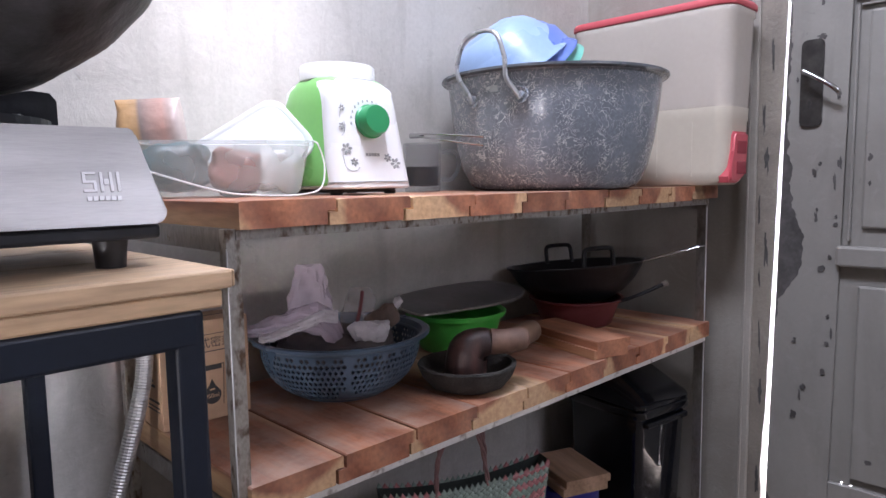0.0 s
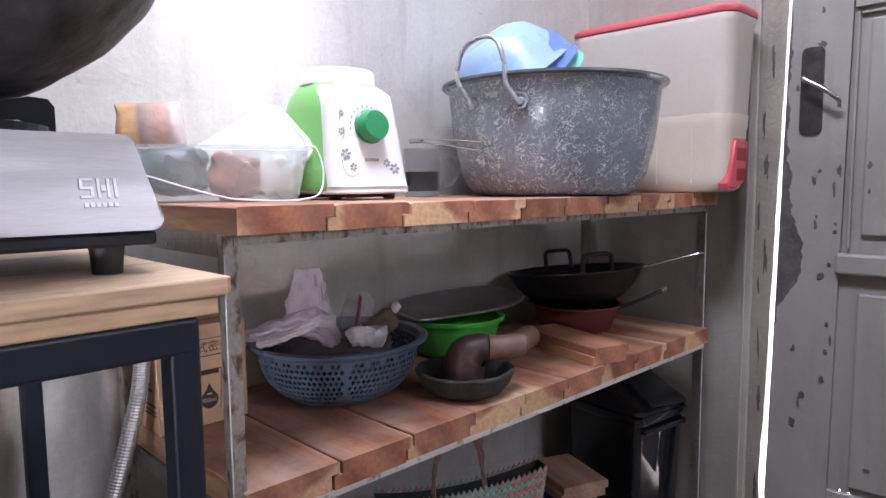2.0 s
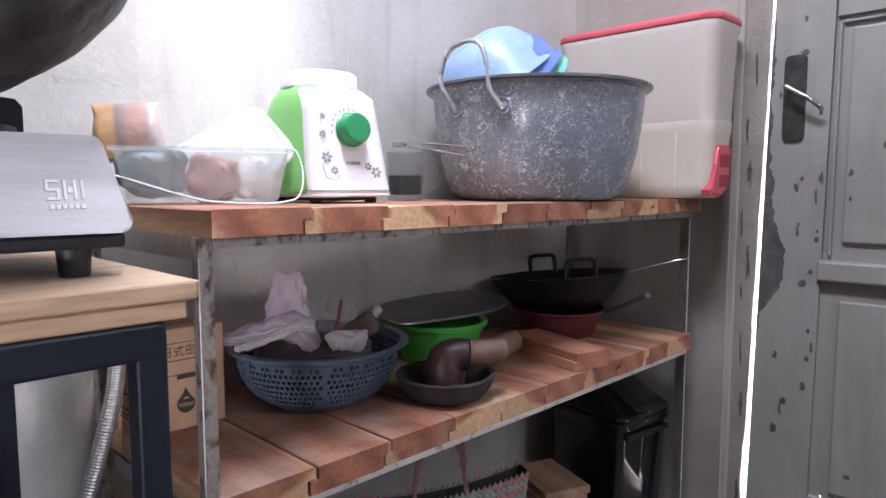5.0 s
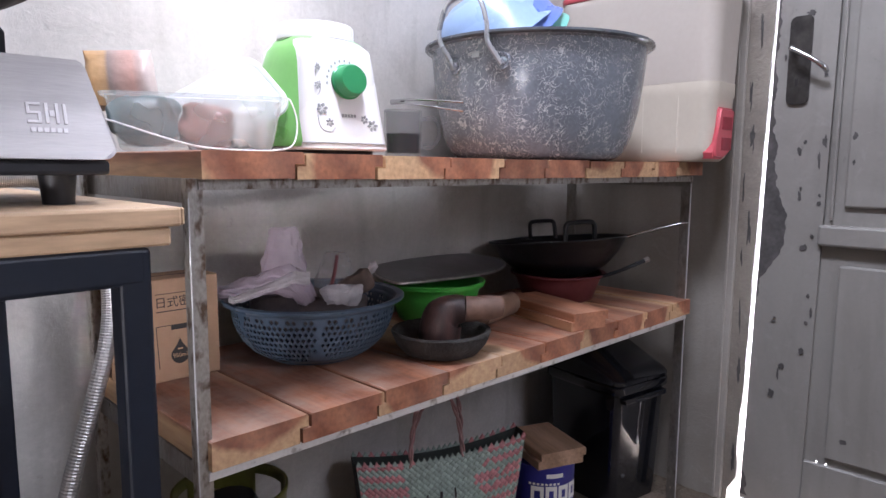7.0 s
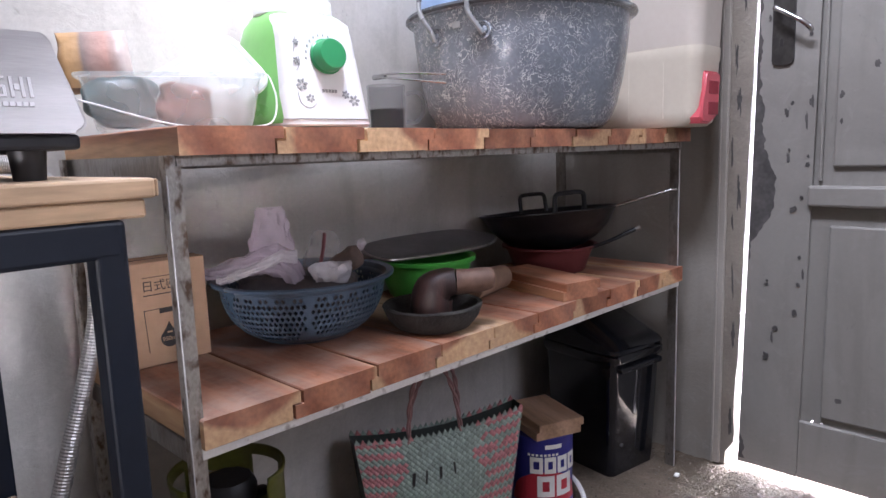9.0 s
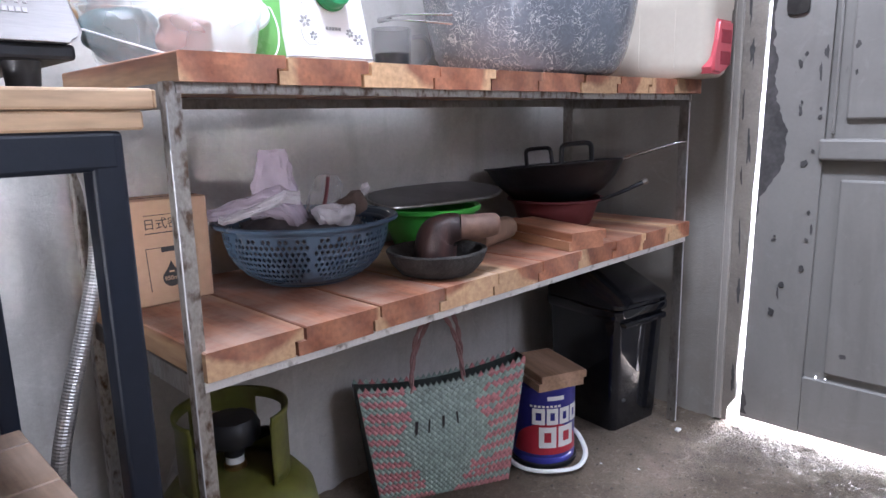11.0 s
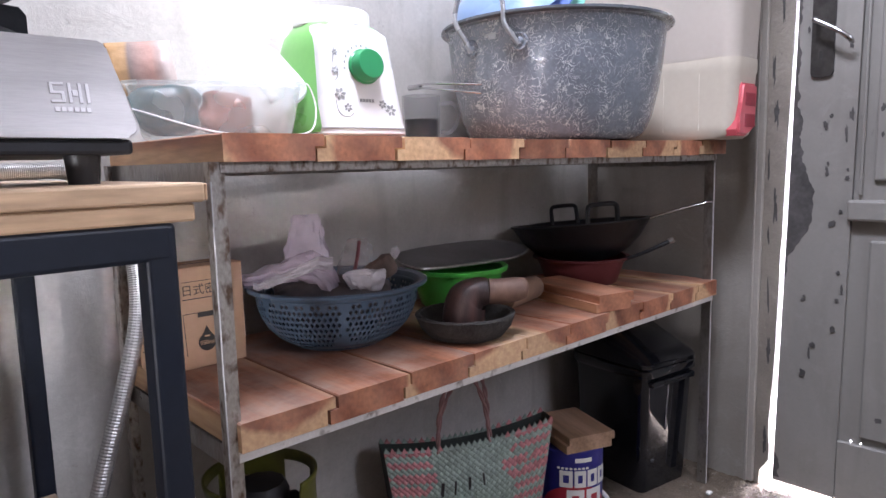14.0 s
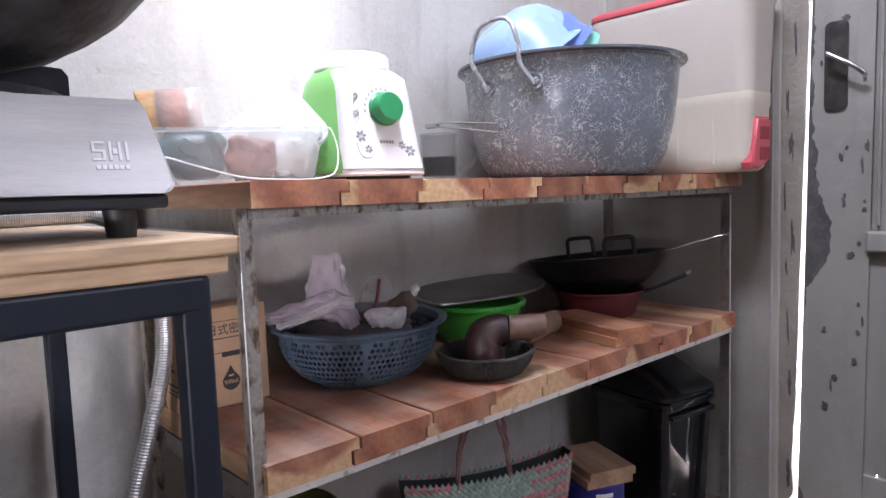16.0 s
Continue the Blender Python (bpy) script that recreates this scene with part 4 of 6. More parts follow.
def weave(side):
    """Two meshes of small diamond-shaped strap crossings, over and under by turns: green and pink."""
    green, pink = bmesh.new(), bmesh.new()
    nu, nv = 28, 40
    rnd = random.Random(4)
    for j in range(nv):
        for i in range(nu + 1):
            um, vm = -1 + 2 * (i + 0.5 * (j % 2)) / nu, (j + 0.5) / nv
            middle = abs(um + 0.03) / 0.62 + abs(vm - 0.52) / 0.72 < 0.98 or (abs(um) < 0.5 and vm > 0.86)
            is_pink = (not middle) and (vm * 9.5) % 1 < 0.56 and rnd.random() < 0.94
            bm = pink if is_pink else green
            grid = []
            for b in range(4):
                for a in range(4):
                    fa, fb = a / 3, b / 3
                    uu = max(-1.0, min(1.0, um + (fa - fb) / nu))
                    vv = max(0.0, min(1.0, vm + (fa + fb - 1) / nv))
                    across, along = (fa, fb) if j % 2 else (fb, fa)
                    h = 0.0030 * 4 * across * (1 - across) * (0.35 + 0.65 * 4 * along * (1 - along)) + 0.0012 * (along - 0.5) - 0.0006
                    q = bag_point(uu, vv, h * side)
                    if side < 0:
                        q.y = 0.115 - 0.03 * vv + (q.y - bag_point(uu, vv).y)
                    grid.append(bm.verts.new(q))
            for b in range(3):
                for a in range(3):
                    bm.faces.new((grid[b * 4 + a], grid[b * 4 + a + 1], grid[b * 4 + a + 5], grid[b * 4 + a + 4]))
    for bm in (green, pink):
        bmesh.ops.dissolve_degenerate(bm, dist=1e-6, edges=bm.edges)
    return green, pink


for side in (1, -1):
    g, p = weave(side)
    tagged(part("woven_strap", g, M_STRAPG, bag, "sage green straps", smooth=True), kind="stuff")
    tagged(part("woven_strap", p, M_STRAPP, bag, "coral pink straps", smooth=True), kind="stuff")
lining = bmesh.new()
front = [[lining.verts.new(bag_point(-1 + 2 * i / 8, j / 5, -0.0025)) for i in range(9)] for j in range(6)]
rear = [[lining.verts.new(Vector((bag_point(-1 + 2 * i / 8, j / 5).x, 0.112 - 0.03 * j / 5, bag_point(-1 + 2 * i / 8, j / 5).z - 0.002))) for i in range(9)] for j in range(6)]
for sh in (front, rear):
    for j in range(5):
        for i in range(8):
            lining.faces.new((sh[j][i], sh[j][i + 1], sh[j + 1][i + 1], sh[j + 1][i]))
for j in range(5):
    for i in (0, 8):
        lining.faces.new((front[j][i], front[j + 1][i], rear[j + 1][i], rear[j][i]))
for i in range(8):
    lining.faces.new((front[0][i], front[0][i + 1], rear[0][i + 1], rear[0][i]))
part("lining", lining, M_STRAPD, bag)
for side in (0, 1):
    zig, zigp = bmesh.new(), bmesh.new()
    for i in range(30):
        u0, u1 = -1 + 2 * i / 30, -1 + 2 * (i + 1) / 30
        tgt = zigp if i % 2 and (i < 10 or i > 20) else zig
        pts = [bag_point(u0, 0.985), bag_point(u1, 0.985), bag_point((u0 + u1) / 2, 1.030)]
        if side:
            pts = [Vector((q.x, 0.085, q.z)) for q in pts]
        vs = [tgt.verts.new(q + Vector((0, -0.003, 0))) for q in pts] + [tgt.verts.new(q + Vector((0, 0.001, 0))) for q in pts]
        for f in ((0, 1, 2), (3, 5, 4), (0, 2, 5, 3), (1, 4, 5, 2), (0, 3, 4, 1)):
            tgt.faces.new([vs[k] for k in f])
    tagged(part("zigzag_rim", zig, M_STRAPG, bag), kind="stuff")
    tagged(part("zigzag_rim", zigp, M_STRAPP, bag), kind="stuff")


def rope(points, r):
    """Two strands twisted round one another."""
    core = spline(points, 16)
    bm = bmesh.new()
    for ph in (0, math.pi):
        strand = [p + Vector((math.cos(k * 0.34 + ph) * r, math.sin(k * 0.34 + ph) * r, 0)) for k, p in enumerate(core)]
        join(bm, tube(strand, r * 1.05, 7))
    return bm


part("handle", rope([(-0.064, 0.030, 0.235), (-0.060, 0.038, 0.30), (-0.040, 0.05, 0.365), (0.0, 0.058, 0.400), (0.030, 0.055, 0.380), (0.050, 0.045, 0.32), (0.057, 0.030, 0.245)], 0.0028), M_HANDLE, bag, smooth=True)
part("handle", rope([(-0.048, 0.095, 0.235), (-0.034, 0.09, 0.31), (-0.004, 0.085, 0.372), (0.030, 0.075, 0.405), (0.056, 0.08, 0.375), (0.072, 0.09, 0.31), (0.076, 0.095, 0.24)], 0.0028), M_HANDLE, bag, smooth=True)
# pen marks on the front, as plain bars
pen = bmesh.new()
for u, v, w, h, tilt in ((-0.40, 0.66, 0.007, 0.034, 6), (-0.24, 0.67, 0.004, 0.032, 4), (-0.06, 0.685, 0.006, 0.030, 0), (0.12, 0.70, 0.004, 0.028, -6)):
    q = bag_point(u, v, 0.0035)
    join(pen, moved(box(-w / 2, w / 2, -0.0006, 0.0006, -h / 2, h / 2), pose(q.x, q.y, q.z, 0, tilt, 0)))
tagged(part("pen_marks", pen, M_INK, bag, "black pen strokes"), kind="stuff")


# ---- paint can with an offcut on it ----
can = thing("paint_can", pose(0.90, 0.155, 0, 0, 0, -128), "blue paint can standing upside down on its white lid", "can")
part("lid", lathe([(0, 0.0), (0.079, 0.0), (0.081, 0.003), (0.081, 0.011), (0.078, 0.0125), (0, 0.0125)], 48), M_RUBBER, can, "dark pressed-on lid under the can", smooth=True)
part("body", lathe([(0, 0.0125), (0.076, 0.0125), (0.077, 0.020), (0.074, 0.026), (0.075, 0.030), (0.077, 0.19), (0.079, 0.195), (0.078, 0.199), (0.072, 0.199), (0.070, 0.194), (0, 0.194)], 64), M_CANBLUE, can, smooth=True)
part("bail", tube([(-0.040, -0.084, 0.030), (0.010, -0.096, 0.014), (0.060, -0.078, 0.007), (0.090, -0.040, 0.006), (0.099, 0.015, 0.006), (0.086, 0.064, 0.007), (0.046, 0.094, 0.018), (0.005, 0.092, 0.040), (-0.02, 0.080, 0.052)], 0.0062, 10, flat=0.62, smooth_steps=7), M_WHITE, can, "flat white plastic carrying strap", smooth=True)


def on_can(a0, a1, z0, z1, r=0.0775, steps=8, curve=None):
    """A thin patch wrapped round the can; angles in degrees from local +x; curve(f) may shift its lower edge."""
    bm = bmesh.new()
    rows = []
    for k in range(steps + 1):
        a = radians(a0 + (a1 - a0) * k / steps)
        lo = z0 + (curve(k / steps) if curve else 0)
        rows.append([bm.verts.new((rr * math.cos(a), rr * math.sin(a), z)) for rr, z in ((r, lo), (r, z1), (r + 0.0006, z1), (r + 0.0006, lo))])
    for p, q in zip(rows, rows[1:]):
        for i in range(4):
            bm.faces.new((p[i], p[(i + 1) % 4], q[(i + 1) % 4], q[i]))
    bm.faces.new(rows[0])
    bm.faces.new(rows[-1][::-1])
    return bm


red_patch = on_can(-72, 60, 0.034, 0.070, 0.0772, 18, None)
for v in red_patch.verts:
    a = math.degrees(math.atan2(v.co.y, v.co.x))
    f = (a + 6) / 66
    if v.co.z > 0.05:
        v.co.z = 0.040 + 0.075 * max(0.0, 1 - f * f) ** 0.5
    else:
        v.co.z = 0.036
part("label_patch", red_patch, M_CANRED, can, "red curved label field")
letters = bmesh.new()
R2 = 0.0786
# plain blocks where the big letters stand, upper row then lower row
for base, size, rows in ((0.112, 0.040, ((-34, -12), (-9, 11), (14, 34), (37, 57))), (0.054, 0.052, ((-22, 8), (12, 44)))):
    for a0, a1 in rows:
        t = 6.0 if size < 0.05 else 9.0
        for p0, p1, z0, z1 in ((a0, a0 + t, 0, 1), (a1 - t, a1, 0, 1), (a0 + t, a1 - t, 0.0, 0.26), (a0 + t, a1 - t, 0.74, 1.0)):
            join(letters, on_can(p0, p1, base + size * z0, base + size * z1, R2, 4))
part("white_print", letters, M_PRINTW, can, "white printed blocks")
small = bmesh.new()
join(small, on_can(-8, 22, 0.172, 0.182, R2, 4))
for k in range(8):
    join(small, on_can(-38 + 7 * k, -33.5 + 7 * k, 0.155, 0.160, R2, 2))
part("small_print", small, M_PRINTW, can)


def offcut(name, m, w, d, h, material, label):
    """A sawn plank offcut with a rebate along one side."""
    e = 0.002
    s = 0.008
    pts = [(-w / 2, -h), (w / 2 - s, -h), (w / 2 - s, -h * 0.52), (w / 2, -h * 0.52), (w / 2, -e), (w / 2 - e, 0), (-w / 2 + s + e, 0), (-w / 2 + s, -e), (-w / 2 + s, -h * 0.48), (-w / 2, -h * 0.48)]
    ob = part(name, prism(pts, -d / 2, d / 2), material)
    ob.matrix_world = m
    return tagged(ob, label, "wood block")


offcut("wood_offcut", pose(0.905, 0.155, 0.2365, 0, 0, -22), 0.128, 0.165, 0.036, M_BLOCK2, "sawn pale wooden offcut lying on the paint can")
offcut("wood_offcut", pose(0.845, 0.098, ZM + 0.0375, 0, 0, -14), 0.102, 0.24, 0.036, M_BLOCK, "sawn reddish plank offcut lying on the lower shelf")


# ---- pedal bin ----
bin_t = thing("waste_bin", pose(1.217, 0.179, 0, 0, 0, -9), "glossy black plastic waste bin with a sloping lid", "bin")


def rr3(w, d, r, z, cx=0.0, cy=0.0, slope=0.0):
    return [(x, y, z + slope * (y - cy)) for x, y in rounded_rect(w, d, r, 5, cx, cy)]


part("body", loft([rr3(0.178, 0.215, 0.018, 0.0), rr3(0.184, 0.222, 0.02, 0.03), rr3(0.200, 0.245, 0.022, 0.318), rr3(0.190, 0.235, 0.02, 0.318), rr3(0.18, 0.22, 0.018, 0.05)], (True, True)), M_BIN, bin_t, smooth=True)
part("rim", loft([rr3(0.206, 0.252, 0.024, 0.306), rr3(0.216, 0.264, 0.026, 0.314), rr3(0.216, 0.264, 0.026, 0.330), rr3(0.204, 0.252, 0.024, 0.336)]), M_BIN, bin_t, smooth=True)
part("lid", loft([rr3(0.212, 0.262, 0.026, 0.3365), rr3(0.212, 0.262, 0.026, 0.376, slope=0.24), rr3(0.206, 0.254, 0.024, 0.396, slope=0.38), rr3(0.17, 0.21, 0.02, 0.408, slope=0.44)]), M_BIN, bin_t, smooth=True)
part("front_lip", box(-0.085, 0.085, -0.137, -0.118, 0.287, 0.303, 0.005, 2), M_BIN, bin_t)
part("lip_slot", box(-0.045, 0.045, -0.1385, -0.1365, 0.290, 0.296), M_RUBBER, bin_t)


# ---- upper shelf: pot with basins ----
def enamel_mat():
    m = mat("grey_mottled_enamel", (0.235, 0.258, 0.298), 0.17, gloss_var=0.05, scale=6, fine=140, var=0.25, bump=0.1, color2=(0.15, 0.166, 0.196))
    n, l = m.node_tree.nodes, m.node_tree.links
    b = n["Principled BSDF"]
    tc = n.new("ShaderNodeTexCoord")
    warp = n.new("ShaderNodeTexNoise")
    warp.inputs["Scale"].default_value = 30
    add = n.new("ShaderNodeVectorMath")
    add.operation = "MULTIPLY_ADD"
    add.inputs[1].default_value = (0.07, 0.07, 0.07)
    l.new(tc.outputs["Object"], warp.inputs[0])
    l.new(warp.outputs[1], add.inputs[0])
    l.new(tc.outputs["Object"], add.inputs[2])
    ns = n.new("ShaderNodeTexNoise")
    ns.inputs["Scale"].default_value, ns.inputs["Detail"].default_value = 92, 1.2
    l.new(add.outputs[0], ns.inputs[0])
    # thin pale wandering lines where the noise crosses its middle
    sub = n.new("ShaderNodeMath")
    sub.operation = "SUBTRACT"
    sub.inputs[1].default_value = 0.5
    ab = n.new("ShaderNodeMath")
    ab.operation = "ABSOLUTE"
    mr = n.new("ShaderNodeMapRange")
    mr.inputs[1].default_value, mr.inputs[2].default_value, mr.inputs[3].default_value, mr.inputs[4].default_value = 0.0, 0.04, 1.0, 0.0
    l.new(ns.outputs[0], sub.inputs[0])
    l.new(sub.outputs[0], ab.inputs[0])
    l.new(ab.outputs[0], mr.inputs[0])
    patch = n.new("ShaderNodeTexNoise")
    patch.inputs["Scale"].default_value, patch.inputs["Detail"].default_value = 26, 3
    l.new(tc.outputs["Object"], patch.inputs[0])
    pr = n.new("ShaderNodeMapRange")
    pr.inputs[1].default_value, pr.inputs[2].default_value = 0.36, 0.56
    l.new(patch.outputs[0], pr.inputs[0])
    mul = n.new("ShaderNodeMath")
    mul.operation = "MULTIPLY"
    l.new(mr.outputs[0], mul.inputs[0])
    l.new(pr.outputs[0], mul.inputs[1])
    old = b.inputs["Base Color"].links[0].from_socket
    mx = n.new("ShaderNodeMix")
    mx.data_type = "RGBA"
    mx.inputs[7].default_value = (0.72, 0.73, 0.75, 1)
    l.new(mul.outputs[0], mx.inputs[0])
    l.new(old, mx.inputs[6])
    l.new(mx.outputs[2], b.inputs["Base Color"])
    bp = n.new("ShaderNodeBump")
    bp.inputs["Strength"].default_value, bp.inputs["Distance"].default_value = 0.6, 0.003
    l.new(mul.outputs[0], bp.inputs["Height"])
    l.new(bp.outputs[0], b.inputs["Normal"])
    return m


M_ENAMEL = enamel_mat()
M_ENRIM = mat("worn_enamel_rim", (0.085, 0.092, 0.105), 0.25, scale=30, fine=120, var=0.3, bump=0.1)
M_WIRE = mat("grey_wire", (0.42, 0.43, 0.45), 0.28, metal=0.6, var=0.2, scale=20, bump=0.08)
pot = thing("enamel_pot", pose(0.841, 0.153, ZT - 0.0038), "large grey mottled enamel pot with wire handles", "pot")
outer = [(0, 0.0), (0.156, 0.0), (0.175, 0.005), (0.189, 0.018), (0.203, 0.050), (0.216, 0.105), (0.224, 0.160), (0.229, 0.212), (0.230, 0.228)]
rim_p = [(0.240, 0.231), (0.244, 0.235), (0.243, 0.239), (0.237, 0.2395), (0.2265, 0.233)]
inner = [(r - 0.004, z + 0.003) for r, z in reversed(outer[1:-1])] + [(0, 0.004)]
part("body", lathe(outer + rim_p + inner, 96), M_ENAMEL, pot, smooth=True)
part("rim_band", lathe([(0.2405, 0.2305), (0.2455, 0.2345), (0.2445, 0.2395), (0.240, 0.2402), (0.2435, 0.2375), (0.2440, 0.2345)], 96, closed=True), M_ENRIM, pot, "dark grey worn rim", smooth=True)


def pot_handle(angle, spread, lean, height):
    a0, a1 = radians(angle - spread), radians(angle + spread)
    r = 0.2275
    f0, f1 = Vector((r * math.cos(a0), r * math.sin(a0), 0.183)), Vector((r * math.cos(a1), r * math.sin(a1), 0.183))
    out = Vector((math.cos(radians(angle)), math.sin(radians(angle)), 0))
    u = (f1 - f0).normalized()
    mid = (f0 + f1) / 2
    up = Vector((0, 0, 1))
    pts = [f0 + out * 0.005 - up * 0.008, f0 + out * 0.012 - u * 0.004 + up * 0.012, f0 + out * 0.022 - u * 0.020 + up * 0.045, f0 + out * (0.024 + lean * 0.5) - u * 0.022 + up * 0.070,
           f0 + out * (0.024 + lean) - u * 0.004 + up * 0.90 * height, mid - u * 0.016 + out * (0.024 + lean) + up * height, f1 - u * 0.042 + out * (0.024 + lean) + up * 0.90 * height,
           f1 + out * (0.024 + lean * 0.5) - u * 0.024 + up * 0.070, f1 + out * 0.020 - u * 0.022 + up * 0.035, f1 + out * 0.012 - u * 0.010 + up * 0.012, f1 + out * 0.005 - up * 0.006]
    h = part("handle", tube(pts, 0.0048, 10, smooth_steps=6), M_WIRE, pot, "bent grey wire handle", smooth=True)
    for f in (f0, f1):
        ear = lathe([(0, 0.0), (0.017, 0.0), (0.0175, 0.003), (0.0155, 0.0055), (0.0125, 0.0045), (0.0095, 0.002), (0.0085, 0.004), (0.006, 0.0075), (0, 0.008)], 24)
        q = out.to_track_quat("Z", "Y").to_matrix().to_4x4()
        part("ear", moved(ear, Matrix.Translation(f - out * 0.001) @ q), M_ENAMEL, h, smooth=True)


pot_handle(186.5, 14.5, -0.004, 0.127)
part("sticker", moved(box(-0.009, 0.009, -0.0006, 0.0006, -0.009, 0.009), pose(-0.2265, -0.0245, 0.203, -2, 0, -84)), M_WIRE, pot, "small pale square sticker")
part("handle_end", tube([(0.175, -0.146, 0.23), (0.187, -0.154, 0.256), (0.195, -0.146, 0.262), (0.199, -0.134, 0.244)], 0.0048, 8, smooth_steps=4), M_ENAMEL, pot)


def basin(name, m, r, depth, material, label, group="basins in the pot"):
    prof = [(0, 0), (r * 0.30, 0.0), (r * 0.40, depth * 0.03), (r * 0.56, depth * 0.15), (r * 0.72, depth * 0.32), (r * 0.87, depth * 0.52), (r * 0.93, depth * 0.88), (r, depth * 0.97), (r * 1.01, depth), (r * 0.99, depth * 1.01), (r * 0.92, depth * 0.93)]
    prof += [(r * 0.85, depth * 0.54), (r * 0.76, depth * 0.33), (r * 0.64, depth * 0.17), (r * 0.48, depth * 0.07), (0, depth * 0.03)]
    ob = part(name, lathe(prof, 64), material, smooth=True)
    ob.matrix_world = m
    return tagged(ob, label, "basin", group)


def tilt_to(eye, axis):
    return Matrix.Translation(eye) @ Vector(axis).to_track_quat("Z", "Y").to_matrix().to_4x4()


basin("plastic_basin", tilt_to((0.706, 0.232, 1.238), (0.40, -0.22, -0.66)), 0.132, 0.115, M_BLUE, "light blue plastic basin tipped over inside the pot")
basin("plastic_basin", tilt_to((0.730, 0.220, 1.224), (0.48, -0.22, -0.60)), 0.130, 0.110, M_BLUE2, "deep blue plastic basin nested under the light blue one")
basin("plastic_basin", tilt_to((0.752, 0.211, 1.206), (0.52, -0.20, -0.57)), 0.126, 0.105, M_MINT, "mint green plastic basin nested in the pot")

# ---- rice container ----
ctn = thing("rice_container", pose(1.262, 0.121, ZT - 0.0015), "tall cream plastic rice dispenser with a red lid and red outlet", "container")


def ctn_ring(w, d, z, r=0.034, cx=0.0):
    return [(x, y, z) for x, y in rounded_rect(w, d * 0.925, r, 6, cx, 0)]


part("lower_box", loft([ctn_ring(0.116, 0.420, 0.0, 0.03, -0.018), ctn_ring(0.128, 0.445, 0.010, 0.032, -0.017), ctn_ring(0.136, 0.460, 0.034, 0.036, -0.015), ctn_ring(0.142, 0.464, 0.150, 0.036, -0.012), ctn_ring(0.147, 0.468, 0.156, 0.036, -0.011), ctn_ring(0.148, 0.468, 0.184, 0.036, -0.011)]), M_CTN, ctn, smooth=True)
part("upper_box", loft([ctn_ring(0.144, 0.463, 0.1845, 0.036, -0.011), ctn_ring(0.147, 0.466, 0.188, 0.038, -0.011), ctn_ring(0.162, 0.472, 0.395, 0.040, -0.005), ctn_ring(0.172, 0.478, 0.399, 0.042, -0.002), ctn_ring(0.172, 0.478, 0.413, 0.042, -0.002)]), M_CTN2, ctn, "paler upper box", smooth=True)
part("lid", loft([ctn_ring(0.176, 0.482, 0.4135, 0.044, -0.002), ctn_ring(0.180, 0.486, 0.416, 0.046, -0.002), ctn_ring(0.180, 0.486, 0.426, 0.046, -0.002), ctn_ring(0.170, 0.476, 0.432, 0.042, -0.002), ctn_ring(0.134, 0.43, 0.434, 0.03, -0.002)]), M_RED, ctn, "red plastic lid", smooth=True)
for y in (-0.13, -0.04, 0.05):
    part("rib", box(-0.0835, -0.081, y - 0.0015, y + 0.0015, 0.02, 0.155, 0.0008), M_CTN, ctn)
chute = prism([(-0.072, 0.006), (-0.030, 0.005), (0.006, 0.018), (0.020, 0.044), (0.026, 0.120), (0.020, 0.126), (-0.050, 0.126), (-0.056, 0.118), (-0.058, 0.080), (-0.064, 0.045), (-0.076, 0.020)], -0.222, -0.187, "y")
bmesh.ops.bevel(chute, geom=[e for e in chute.edges if abs(e.verts[0].co.y + 0.222) < 1e-4 and abs(e.verts[1].co.y + 0.222) < 1e-4], offset=0.006, segments=3, affect="EDGES")
outlet = part("outlet", chute, M_RED, ctn, "red plastic rice outlet", smooth=True)
# Thin slabs in darker red paint the shade inside the outlet's grips.
for z0, z1 in ((0.026, 0.056), (0.074, 0.104)):
    part("grip_shade", box(-0.042, 0.012, -0.2232, -0.220, z0, z1, 0.001), mat("shaded_red", (0.30, 0.03, 0.045), 0.5, bump=0.02), outlet)

# ---- blender base ----
BL = pose(0.343, 0.254, ZT - 0.0020, 0, 0, -1) @ Matrix.Diagonal((1.06, 1, 1, 1))
mixer = thing("blender_base", BL, "white and green electric blender base with floral print and green dial", "blender")


def sec(w, d, z, r, cy=0.0):
    return [(x, y, z) for x, y in rounded_rect(w, d, r, 6, 0, cy)]


part("base_ring", loft([sec(0.126, 0.160, 0.004, 0.03), sec(0.130, 0.166, 0.0098, 0.03)]), M_DARKPL, mixer)
for x in (-0.055, 0.055):
    for y in (-0.058, 0.058):
        part("foot", moved(lathe([(0, 0), (0.010, 0), (0.011, 0.0065), (0, 0.0065)], 14), pose(x, y, 0)), M_DARKPL, mixer)
part("body", loft([sec(0.152, 0.1916, 0.010, 0.022), sec(0.158, 0.1992, 0.013, 0.024), sec(0.154, 0.1852, 0.06, 0.024, 0.0046), sec(0.138, 0.166, 0.155, 0.024, 0.009), sec(0.133, 0.158, 0.183, 0.026, 0.0105), sec(0.124, 0.142, 0.193, 0.034, 0.012),
                   sec(0.112, 0.122, 0.200, 0.045, 0.014)]), M_WHITE, mixer, smooth=True)
part("seam", loft([sec(0.1588, 0.2002, 0.021, 0.024), sec(0.1586, 0.1999, 0.0222, 0.024)]), M_PRINT, mixer)
part("collar", moved(lathe([(0.062, 0), (0.0655, 0.003), (0.0645, 0.027), (0.062, 0.030), (0.057, 0.030), (0.055, 0.016), (0, 0.014), (0, 0.0)], 64), pose(0.003, 0.017, 0.1985)), M_WHITE, mixer, "white jar collar", smooth=True)
